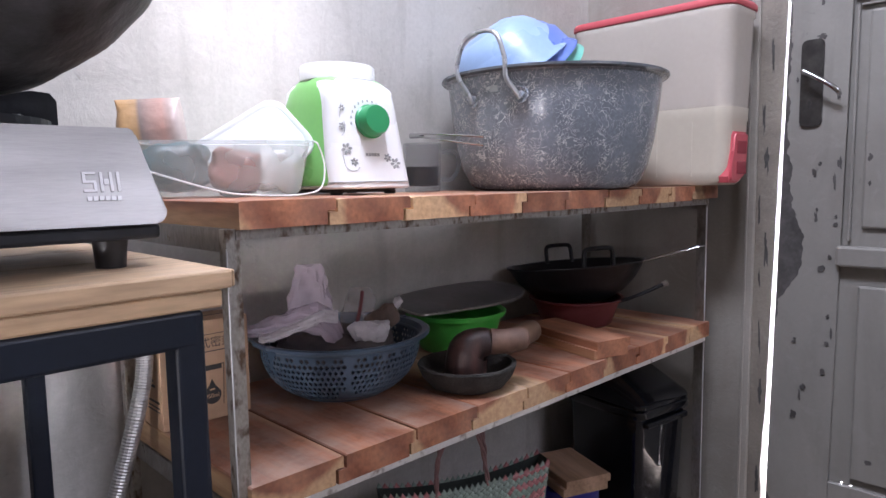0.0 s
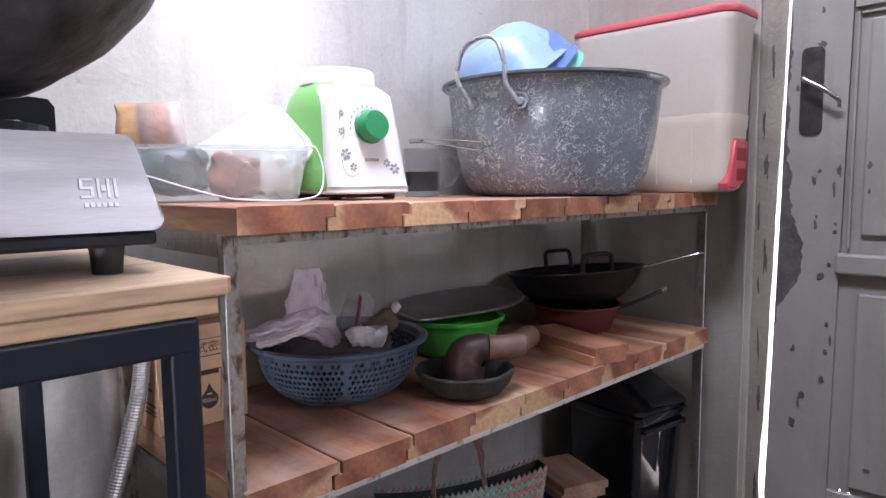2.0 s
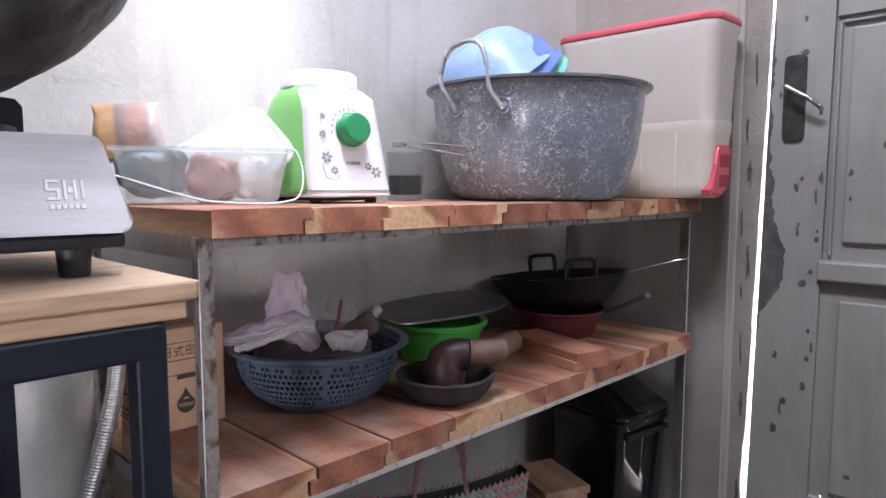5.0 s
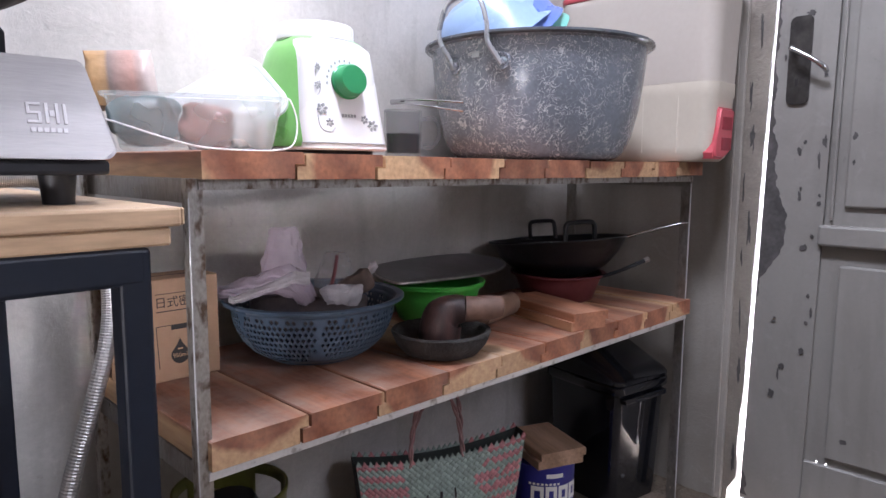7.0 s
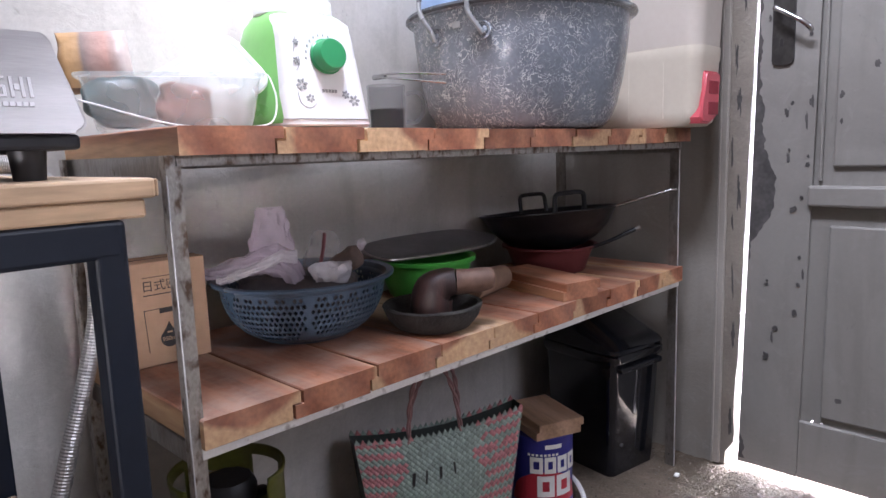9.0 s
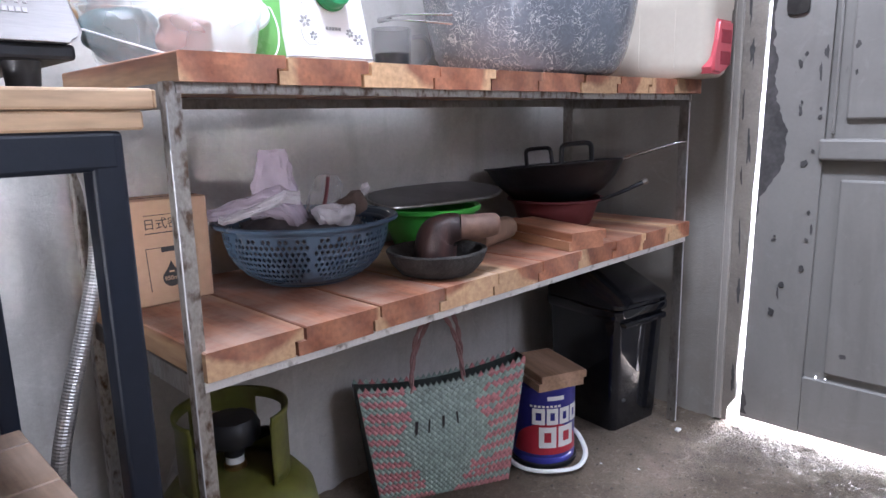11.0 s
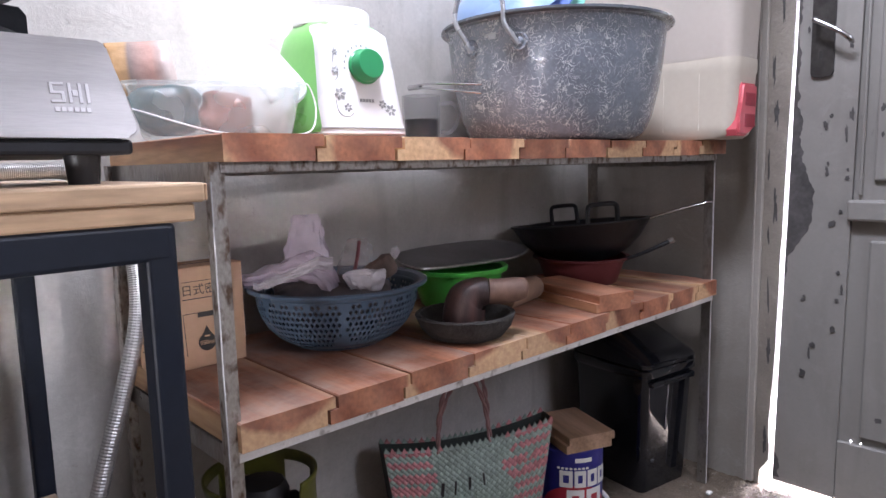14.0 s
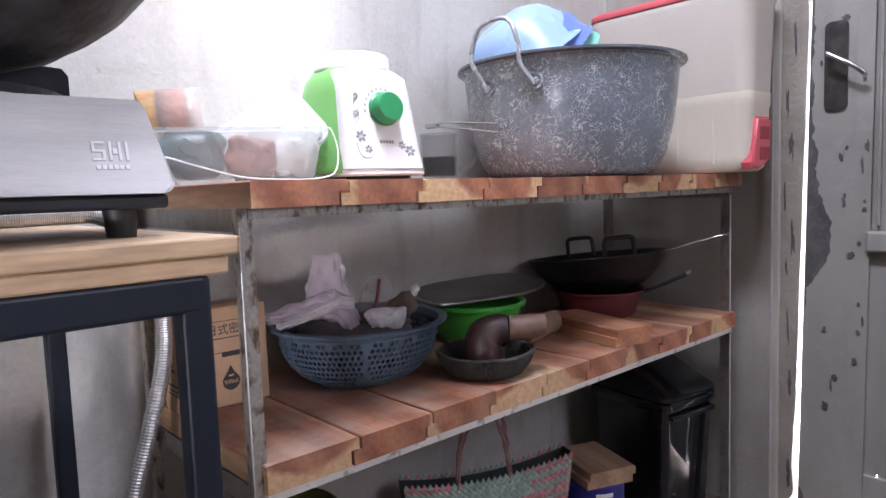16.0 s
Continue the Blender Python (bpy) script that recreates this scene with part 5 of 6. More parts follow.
for s in (-1, 1):
    bm = bmesh.new()
    cols = []
    for z, w, d, cy in ((0.016, 0.159, 0.186, 0), (0.024, 0.1615, 0.188, 0), (0.06, 0.158, 0.174, 0.005), (0.10, 0.150, 0.168, 0.0065), (0.155, 0.141, 0.158, 0.009), (0.182, 0.134, 0.150, 0.0105), (0.194, 0.124, 0.134, 0.012), (0.2015, 0.112, 0.112, 0.014)):
        cols.append([(s * (w / 2 - (0.012 if k in (0, 6) else 0.003 if k in (1, 5) else 0) + ((0.004, 0.008, 0.012, 0.014, 0.015, 0.015, 0.012)[k] * max(0.1, 1 - (z / 0.205) ** 2))), cy + d / 2 * (-0.93 + (2.16 - 1.6 * z) * k / 6), z) for k in range(7)])
    inner_cols = [[(x - s * 0.012, y, z) for x, y, z in c] for c in cols]
    vo = [[bm.verts.new(p) for p in c] for c in cols]
    vi = [[bm.verts.new(p) for p in c] for c in inner_cols]
    for a in range(len(vo) - 1):
        for k in range(6):
            bm.faces.new((vo[a][k], vo[a][k + 1], vo[a + 1][k + 1], vo[a + 1][k]))
        for k in (0, 6):
            bm.faces.new((vo[a][k], vi[a][k], vi[a + 1][k], vo[a + 1][k]))
    for k in range(6):
        bm.faces.new((vo[0][k], vo[0][k + 1], vi[0][k + 1], vi[0][k]))
        bm.faces.new((vo[-1][k], vo[-1][k + 1], vi[-1][k + 1], vi[-1][k]))
    part("side_panel", bm, M_GREEN, mixer, "bright green side panel", smooth=True)


def face_y(z):
    """The front face leans back with height."""
    return (-0.0996 + 0.0116 * (z - 0.013) / 0.047 if z < 0.06 else -0.088 + 0.014 * (z - 0.06) / 0.095) - 0.0004


def on_face(bm, x, z):
    return moved(bm, pose(x, face_y(z) - 0.0006, z, -8.4, 0, 0))


dial = lathe([(0, 0), (0.0285, 0), (0.0295, 0.005), (0.027, 0.007), (0.0258, 0.022), (0.0235, 0.0255), (0, 0.0265)], 40)
part("dial", moved(dial, pose(0.000, face_y(0.124) + 0.001, 0.124, 81.6, 0, 0)), M_KNOB, mixer, "green rotary dial", smooth=True)


def flower(x, z, r, turn=0):
    bm = bmesh.new()
    for k in range(6):
        a = radians(turn + 60 * k)
        petal = [(0.22 * r, 0), (0.6 * r, 0.26 * r), (0.95 * r, 0.12 * r), (1.0 * r, -0.02 * r), (0.9 * r, -0.16 * r), (0.6 * r, -0.25 * r)]
        join(bm, prism([(p * math.cos(a) - q * math.sin(a), p * math.sin(a) + q * math.cos(a)) for p, q in petal], -0.0004, 0.0006, "y"))
    return on_face(bm, x, z)


for x, z, r, t in ((-0.044, 0.148, 0.0055, 0), (-0.047, 0.118, 0.0065, 20), (-0.043, 0.080, 0.0105, 10), (-0.031, 0.058, 0.0075, 35), (0.037, 0.066, 0.0075, 15), (0.052, 0.056, 0.0105, 5)):
    tagged(part("printed_flower", flower(x - 0.008, z - 0.003, r, t), M_PRINT, mixer), kind="stuff")
for pts in ([(-0.050, 0.102), (-0.044, 0.108), (-0.042, 0.118), (-0.043, 0.126)], [(-0.052, 0.070), (-0.050, 0.052), (-0.042, 0.044), (-0.030, 0.044), (-0.022, 0.050)], [(-0.050, 0.132), (-0.048, 0.142), (-0.044, 0.157)]):
    part("printed_tendril", tube([(x - 0.008, face_y(z - 0.003) - 0.0006, z - 0.003) for x, z in pts], 0.0005, 6, smooth_steps=4), M_PRINT, mixer)
word = bmesh.new()
for k in range(5):
    join(word, on_face(box(-0.0020, 0.0020, -0.0005, 0.0005, -0.0026, 0.0026), -0.013 + k * 0.0058, 0.068))
part("printed_word", word, M_PRINT, mixer, "small grey printed bars")
ring_marks = bmesh.new()
for k in range(9):
    a = radians(60 + 15 * k)
    join(ring_marks, on_face(box(-0.001, 0.001, -0.0005, 0.0005, -0.002, 0.002), 0.000 + 0.037 * math.cos(a), 0.120 + 0.040 * math.sin(a)))
part("dial_marks", ring_marks, M_PRINT, mixer)

# ---- glass mug with tongs ----
mug = thing("glass_mug", pose(0.580, 0.300, ZT - 0.0030), "clear glass mug standing between blender and pot", "mug")
part("cup", lathe([(0, 0), (0.036, 0), (0.038, 0.004), (0.040, 0.10), (0.038, 0.101), (0.0355, 0.098), (0.034, 0.012), (0, 0.010)], 48), M_GLASS, mug, smooth=True)
part("handle", tube([(0.028, -0.030, 0.082), (0.044, -0.046, 0.084), (0.052, -0.055, 0.066), (0.050, -0.053, 0.040), (0.040, -0.042, 0.024), (0.028, -0.030, 0.026)], 0.0045, 10, smooth_steps=5), M_GLASS, mug, smooth=True)
part("contents", lathe([(0, 0.0125), (0.0335, 0.0125), (0.0345, 0.052), (0, 0.053)], 40), M_DARKPL, mug, "dark drink in the lower half", smooth=True)
tongs = thing("wire_tongs", pose(0.545, 0.30, 1.015), "thin steel wire tongs lying across the glass mug", "tongs")
for dy, dz in ((0, 0), (0.006, 0.010)):
    part("arm", tube([(0.012, 0.0, 0.0 + dz * 0.3), (-0.006, -0.09, -0.012 + dz), (0.018, -0.190, -0.028 + dz * 1.6)], 0.0022, 8, smooth_steps=6), M_CHROME, tongs, smooth=True)
part("sleeve", tube([(0.016, 0.012, 0.001), (0.008, -0.030, -0.002)], [0.006, 0.0045], 10), M_CHROME, tongs)

# ---- clear food tub with packets ----
tub = thing("food_tub", pose(0.112, 0.245, ZT + 0.001, 0, 0, -27), "clear milky plastic food tub full of packets", "tub")


def rr_h(w, d, z, r):
    return [(x, y, z) for x, y in rounded_rect(w, d, r, 6)]


part("body", loft([rr_h(0.205, 0.115, 0.0, 0.02), rr_h(0.215, 0.125, 0.006, 0.022), rr_h(0.245, 0.150, 0.0755, 0.026), rr_h(0.242, 0.147, 0.0755, 0.026),
                   rr_h(0.212, 0.122, 0.009, 0.022)], (True, True)), M_CLEARBOX, tub, smooth=True)
rim_bm = bmesh.new()
for w0, w1, z0, z1 in ((0.246, 0.258, 0.076, 0.0775), (0.258, 0.259, 0.0775, 0.082), (0.259, 0.243, 0.082, 0.0825), (0.243, 0.246, 0.0825, 0.076)):
    lo, hi = ([rim_bm.verts.new(p) for p in rr_h(w, w - 0.096, z, 0.028)] for w, z in ((w0, z0), (w1, z1)))
    for i in range(len(lo)):
        rim_bm.faces.new((lo[i], lo[(i + 1) % len(lo)], hi[(i + 1) % len(lo)], hi[i]))
part("rim", rim_bm, M_CLEARBOX, tub, "milky turned-out rim", smooth=True)


def crumple(sx, sy, sz, seed, freq=18.0, amp=0.012, cuts=3):
    """A soft pillow-shaped packet with creases."""
    bm = bmesh.new()
    bmesh.ops.create_icosphere(bm, subdivisions=cuts + 1, radius=1.0)
    off = Vector((seed * 3.1, seed * 1.7, seed * 0.9))
    for v in bm.verts:
        p = v.co.copy()
        p = Vector([math.copysign(abs(c) ** 0.55, c) for c in p])
        q = Vector((p.x * sx, p.y * sy, p.z * sz))
        v.co = q + noise.noise_vector(q * freq + off) * amp + noise.noise_vector(q * freq * 2.7 + off) * amp * 0.45
    return bm


def packet(name, m, size, material, label, category, seed, freq=18.0, amp=0.012, cuts=3):
    ob = part(name, crumple(*size, seed, freq, amp, cuts), material, smooth=True)
    ob.matrix_world = m
    return tagged(ob, label, category)


packet("snack_packet", pose(0.045, 0.272, ZT + 0.045, 0, 0, -27), (0.052, 0.040, 0.034), M_SACHET2, "dark teal foil packet lying in the clear tub", "packet", 1)
packet("snack_packet", pose(0.118, 0.235, ZT + 0.042, 0, 15, -27), (0.040, 0.036, 0.032), M_PINKFOIL, "pinkish brown foil packet lying in the clear tub", "packet", 2)
packet("snack_packet", pose(0.178, 0.215, ZT + 0.035, 0, 0, -27), (0.030, 0.036, 0.028), M_PAPER, "white paper packet lying in the clear tub", "packet", 3)


def foil_pouch(w, d, h, seed):
    """A filled foil bag standing up, pressed flat along its notched top seam."""
    sections = []
    for k in range(15):
        v = k / 14
        thick = 0.0016 + d * (1 - v ** 3) ** 0.8
        ring = []
        for x, y in rounded_rect(w * (1 - 0.10 * (1 - v) ** 4), thick, min(0.014, thick * 0.48), 7):
            p = Vector((x * (1 + 0.05 * v), y, h * v))
            fold = noise.noise_vector(Vector((p.x * 45, p.y * 25, p.z * 22)) + Vector((seed, 0, 0))) * (0.0055 + 0.004 * v)
            if k == 14:
                fold.z += 0.0025 * math.sin(p.x * 900)
            ring.append(p + fold)
        sections.append(ring)
    return loft(sections)


def pouch_mat():
    """Printed foil: orange at one side, then a smoky band, dusty pink stripes and a pale edge."""
    m = mat("printed_foil_pouch", (0.4, 0.3, 0.2), 0.38, var=0.3, scale=22, fine=60, bump=0.35, depth=0.004)
    n, l = m.node_tree.nodes, m.node_tree.links
    sep = n.new("ShaderNodeSeparateXYZ")
    tc = n.new("ShaderNodeTexCoord")
    l.new(tc.outputs["Generated"], sep.inputs[0])
    ramp = n.new("ShaderNodeValToRGB")
    stops = ((0.0, (0.24, 0.13, 0.06)), (0.10, (0.40, 0.24, 0.11)), (0.32, (0.37, 0.23, 0.12)), (0.38, (0.19, 0.15, 0.14)), (0.52, (0.32, 0.21, 0.18)), (0.70, (0.40, 0.23, 0.19)), (0.80, (0.36, 0.26, 0.23)), (0.93, (0.55, 0.47, 0.43)))
    for k, (at, colour) in enumerate(stops):
        e = ramp.color_ramp.elements[k] if k < 2 else ramp.color_ramp.elements.new(at)
        e.position, e.color = at, (*colour, 1)
    l.new(sep.outputs[0], ramp.inputs[0])
    old = [k for k in n if k.type == "MIX" and k.blend_type == "OVERLAY"][0]
    l.new(ramp.outputs[0], old.inputs[6])
    return m


spice = tagged(part("spice_pouch", foil_pouch(0.092, 0.036, 0.090, 5), pouch_mat(), smooth=True), "orange and pinkish foil pouch standing in the tub", "packet")
spice.matrix_world = pose(0.024, 0.297, ZT + 0.066, -8, -7, -28)
tub_lid = thing("tub_lid", pose(0.168, 0.262, ZT + 0.074, 64, 0, -30) @ pose(0, 0, 0, 0, 0, 36), "milky white plastic tub lid leaning inside the tub", "lid")
part("panel", loft([rr_h(0.150, 0.092, 0.002, 0.022), rr_h(0.158, 0.100, 0.005, 0.024), rr_h(0.158, 0.100, 0.008, 0.024), rr_h(0.150, 0.092, 0.0085, 0.022)]), M_LID, tub_lid, smooth=True)
lid_rim = bmesh.new()
for (w0, z0), (w1, z1) in zip(((0.1585, 0.008), (0.166, 0.0105), (0.178, 0.0095), (0.180, 0.004), (0.176, 0.0), (0.1585, 0.004)), ((0.166, 0.0105), (0.178, 0.0095), (0.180, 0.004), (0.176, 0.0), (0.1585, 0.004), (0.1585, 0.008))):
    lo, hi = ([lid_rim.verts.new(q) for q in rr_h(w, w - 0.058, z, 0.028)] for w, z in ((w0, z0), (w1, z1)))
    for i in range(len(lo)):
        lid_rim.faces.new((lo[i], lo[(i + 1) % len(lo)], hi[(i + 1) % len(lo)], hi[i]))
bmesh.ops.remove_doubles(lid_rim, verts=lid_rim.verts, dist=1e-5)
part("rim", lid_rim, M_LID, tub_lid, "raised snap rim", smooth=True)
cord_pts = [(-0.07, 0.20, ZT + 0.050), (-0.03, 0.175, ZT + 0.036), (0.01, 0.145, ZT + 0.020), (0.05, 0.118, ZT + 0.007), (0.10, 0.10, ZT + 0.0025), (0.15, 0.095, ZT + 0.003), (0.190, 0.105, ZT + 0.012), (0.206, 0.117, ZT + 0.045), (0.204, 0.130, ZT + 0.078), (0.198, 0.138, ZT + 0.083)]
tagged(part("power_cord", tube(cord_pts, 0.0013, 8, smooth_steps=7), M_WHITE, smooth=True), "thin white electric cord lying on the shelf", "cord")

# ---- lower shelf: carton ----
carton = thing("carton_box", pose(0.057, 0.306, ZM + 0.001), "brown cardboard carton with black print", "box")
part("body", box(-0.067, 0.078, -0.058, 0.012, 0, 0.161, 0.0015), M_CARD, carton)
part("flap_seam", box(-0.066, 0.077, -0.024, -0.0225, 0.1611, 0.1616), M_INK, carton)


def lettering(text, size, x, z, parent, y=-0.0586, spacing=1.0, name="lettering", turn=0, material=None):
    cu = bpy.data.curves.new(name, "FONT")
    cu.body, cu.size, cu.extrude, cu.space_character = text, size, 0.0002, spacing
    tmp = bpy.data.objects.new(name, cu)
    scene.collection.objects.link(tmp)
    dg = bpy.context.evaluated_depsgraph_get()
    me = bpy.data.meshes.new_from_object(tmp.evaluated_get(dg))
    bpy.data.objects.remove(tmp)
    me.transform(pose(x, y, z, 90, 0, turn))
    me.materials.clear()
    me.materials.append(material or M_INK)
    ob = new(name, me)
    ob.parent = parent
    return ob


lettering("日式密封", 0.0185, -0.024, 0.118, carton)
lettering("2", 0.024, -0.0676, 0.097, carton, -0.002, turn=-90)
lettering("4", 0.024, -0.0676, 0.097, carton, -0.002, turn=-90).location.z = -0.035
for y0, y1, z, h in ((-0.030, -0.018, 0.108, 0.004), (-0.034, -0.018, 0.100, 0.004), (-0.030, -0.018, 0.073, 0.004), (-0.036, -0.018, 0.065, 0.004), (-0.050, -0.002, 0.042, 0.003), (-0.050, -0.008, 0.034, 0.002), (-0.050, -0.004, 0.028, 0.002)):
    part("printed_bar", box(-0.0676, -0.067, y0, y1, z, z + h), M_INK, carton)
part("printed_bar", box(-0.022, 0.050, -0.0586, -0.058, 0.110, 0.1115), M_INK, carton)
part("printed_bar", box(-0.022, 0.050, -0.0586, -0.058, 0.1375, 0.1385), M_INK, carton)
for x0, z0, x1, z1 in ((-0.023, 0.088, -0.020, 0.022), (0.034, 0.088, 0.031, 0.022)):
    part("printed_line", tube([(x0, -0.0583, z0), (x1, -0.0583, z1)], 0.0006, 5), M_INK, carton)
part("printed_line", box(-0.023, 0.034, -0.0586, -0.058, 0.0875, 0.0885), M_INK, carton)
part("printed_lid", box(0.000, 0.030, -0.0586, -0.058, 0.0805, 0.0875), M_INK, carton)
drop = [(0.013 + 0.0145 * math.cos(radians(a)), 0.040 + 0.0145 * math.sin(radians(a))) for a in range(-200, 21, 20)] + [(0.018, 0.056), (0.013, 0.066), (0.008, 0.056)]
part("printed_drop", prism(drop, -0.0586, -0.058, "y"), M_INK, carton, "black printed water drop")
part("drop_print", box(0.009, 0.017, -0.0589, -0.0585, 0.048, 0.0505), M_CARD, carton)
lettering("950ml", 0.0095, 0.0005, 0.036, carton, -0.0589, name="volume_print", material=M_CARD)

# ---- basket with plastic bags ----
basket = thing("plastic_basket", pose(0.305, 0.228, ZM + 0.001), "slate blue perforated plastic basket heaped with bags", "basket")


def basket_shell():
    """A bowl with a lattice of small upright diamond holes, left solid in six upright bands, at the foot and under the rim."""
    bm = bmesh.new()
    n, rows = 96, 8
    radius = lambda z: float(np.interp(z, (0.005, 0.016, 0.034, 0.052, 0.070, 0.088, 0.098), (0.086, 0.106, 0.1235, 0.1335, 0.140, 0.1425, 0.1445)))

    def pt(a, z):
        r = radius(z)
        return bm.verts.new((r * math.cos(a), r * math.sin(a), z))
    step = 2 * math.pi / n
    bands = [(0.005, 0.012, False)] + [(0.012 + 0.0100 * k, 0.012 + 0.0100 * (k + 1), True) for k in range(rows)] + [(0.092, 0.098, False)]
    for j, (z0, z1, holes) in enumerate(bands):
        shift = 0.5 * step if j % 2 else 0.0
        for i in range(n):
            a0 = step * i + shift
            a1, am, zm = a0 + step, a0 + step / 2, (z0 + z1) / 2
            b0, bh, b1, t1, th, t0 = pt(a0, z0), pt(am, z0), pt(a1, z0), pt(a1, z1), pt(am, z1), pt(a0, z1)
            place = i % 16
            inside = max(0, 3 - j) <= place <= 14 - max(0, 3 - j) and (j < 8 or place % 3)
            if not (holes and inside):
                bm.faces.new((b0, bh, b1, t1, th, t0))
                continue
            db, dr, dt, dl = pt(am, zm + 0.92 * (z0 - zm)), pt(am + step * 0.41, zm), pt(am, zm + 0.92 * (z1 - zm)), pt(am - step * 0.41, zm)
            for f in ((b0, bh, db, dl), (bh, b1, dr, db), (b1, t1, dr), (t1, th, dt, dr), (th, t0, dl, dt), (t0, b0, dl)):
                bm.faces.new(f)
    bmesh.ops.remove_doubles(bm, verts=bm.verts, dist=1e-5)
    return bm


shell = part("perforated_wall", basket_shell(), M_BASKET, basket, smooth=True)
so = shell.modifiers.new("thick", "SOLIDIFY")
so.thickness = 0.0025
part("base", lathe([(0, 0.0), (0.078, 0.0), (0.085, 0.004), (0.0875, 0.009), (0.083, 0.009), (0.078, 0.004), (0, 0.004)], 52), M_BASKET, basket, smooth=True)
part("rim", lathe([(0.1415, 0.095), (0.1445, 0.095), (0.1475, 0.1005), (0.156, 0.104), (0.160, 0.103), (0.1605, 0.107), (0.157, 0.1095), (0.147, 0.107), (0.143, 0.101)], 72, closed=True), M_BASKET, basket, smooth=True)


def bag_sheet(name, m, sections, material, label, seed, amp=0.005, n=26, fine=17):
    """A limp plastic bag lofted through rings (x, z, half width, half depth), with pulled folds and sharp creases."""
    pos = np.linspace(0, len(sections) - 1, fine)
    cols = [np.interp(pos, range(len(sections)), [q[k] for q in sections]) for k in range(4)]
    rings = []
    for k in range(fine):
        x, z, hw, hd = (float(col[k]) for col in cols)
        ring = []
        for i in range(n):
            a = 2 * math.pi * i / n
            fold = 0.08 * math.sin(a * 5 + k * 0.3 + seed) + 0.05 * math.sin(a * 9 - k * 0.5 + seed * 2)
            p = Vector((x, hw * (1 + fold) * math.cos(a), z + hd * (1 + fold) * math.sin(a)))
            w = noise.noise_vector(p * 38 + Vector((seed * 5, 0, 0))) * amp
            ridge = (0.5 - abs(noise.noise(p * 75 + Vector((0, seed * 3, 0))))) * amp * 0.9
            ring.append(p + w + Vector((0, math.cos(a), math.sin(a))) * ridge)
        rings.append(ring)
    bm = loft(rings)
    bmesh.ops.triangulate(bm, faces=bm.faces)
    ob = part(name, bm, material)
    for k, p in enumerate(ob.data.polygons):
        p.use_smooth = True
    ob.data.set_sharp_from_angle(angle=radians(22))
    ob.matrix_world = m
    return tagged(ob, label, "plastic bag", "bags in the basket")


M_DARKSPICE = mat("dark_spices", (0.035, 0.030, 0.032), 0.7, var=0.4, scale=20, bump=0.3, color2=(0.06, 0.046, 0.042))
M_KNOTTED = film_mat("white_crumpled_film", (0.80, 0.76, 0.79), 0.66, 0.2, 70, 0.9)
BZ = ZM + 0.10
packet("plastic_bag", pose(0.300, 0.235, BZ - 0.020, 0, 0, -40), (0.10, 0.085, 0.030), M_DARKSPICE, "dark spices in a bag at the basket's bottom", "bag", 9, 20, 0.014)
bag_sheet("plastic_bag", pose(0.232, 0.235, BZ + 0.014, 0, 0, -38), [(-0.138, 0.016, 0.003, 0.003), (-0.130, 0.024, 0.009, 0.010), (-0.120, 0.026, 0.011, 0.011), (-0.112, 0.018, 0.004, 0.005), (-0.098, 0.010, 0.020, 0.008), (-0.084, 0.007, 0.030, 0.010), (-0.060, 0.014, 0.026, 0.012), (-0.030, 0.020, 0.030, 0.014), (0.000, 0.028, 0.036, 0.020), (0.030, 0.024, 0.042, 0.026), (0.052, 0.004, 0.036, 0.026), (0.070, -0.016, 0.018, 0.014)],
          M_BAGFILM, "translucent mauve plastic bag knotted at one end", 1.0, 0.005, 40, 44)
bag_sheet("plastic_bag", pose(0.205, 0.185, BZ + 0.022, 0, 0, -34), [(-0.076, 0.000, 0.010, 0.003), (-0.068, -0.002, 0.020, 0.004), (-0.050, 0.003, 0.020, 0.005), (-0.024, 0.012, 0.014, 0.006), (0.004, 0.022, 0.012, 0.007), (0.030, 0.032, 0.016, 0.009), (0.052, 0.030, 0.012, 0.008)],
          M_KNOTTED, "pale twisted plastic bag draped over the basket's rim", 2.6, 0.004, 30, 34)
bag_sheet("plastic_bag", pose(0.287, 0.295, BZ + 0.004, 0, -88, 45), [(-0.02, 0, 0.046, 0.034), (0.012, 0, 0.042, 0.030), (0.045, 0.002, 0.040, 0.024), (0.075, 0.004, 0.033, 0.014), (0.100, 0.004, 0.026, 0.007), (0.114, 0.004, 0.023, 0.003), (0.120, 0.004, 0.022, 0.0022)],
          M_BAGFILM, "tall pale mauve plastic bag standing upright", 4.0, 0.0035, 34, 36)
bag_sheet("plastic_bag", pose(0.352, 0.245, BZ + 0.010, 0, -70, 20), [(-0.03, 0, 0.028, 0.024), (0.0, 0, 0.031, 0.026), (0.03, 0, 0.030, 0.022), (0.055, 0, 0.026, 0.014), (0.068, 0, 0.017, 0.007)], M_CLEARBAG, "small clear bag with a red band", 7.0)
tagged(part("red_band", tube([(0.336, 0.222, BZ + 0.012), (0.345, 0.220, BZ + 0.045), (0.352, 0.222, BZ + 0.074)], 0.0034, 8, smooth_steps=4), M_BOWLR), "thin dull red strip on a small bag", "strip")
packet("paper_packet", pose(0.308, 0.150, BZ + 0.018, 10, 0, -30), (0.032, 0.020, 0.019), M_KNOTTED, "crumpled white plastic packet at the basket's rim", "packet", 12, 34, 0.013)
packet("garlic_bag", pose(0.382, 0.205, BZ + 0.022, 0, -25, -30), (0.030, 0.018, 0.018), M_ROOT, "small brown bag of dried spices", "bag", 15, 30, 0.009)
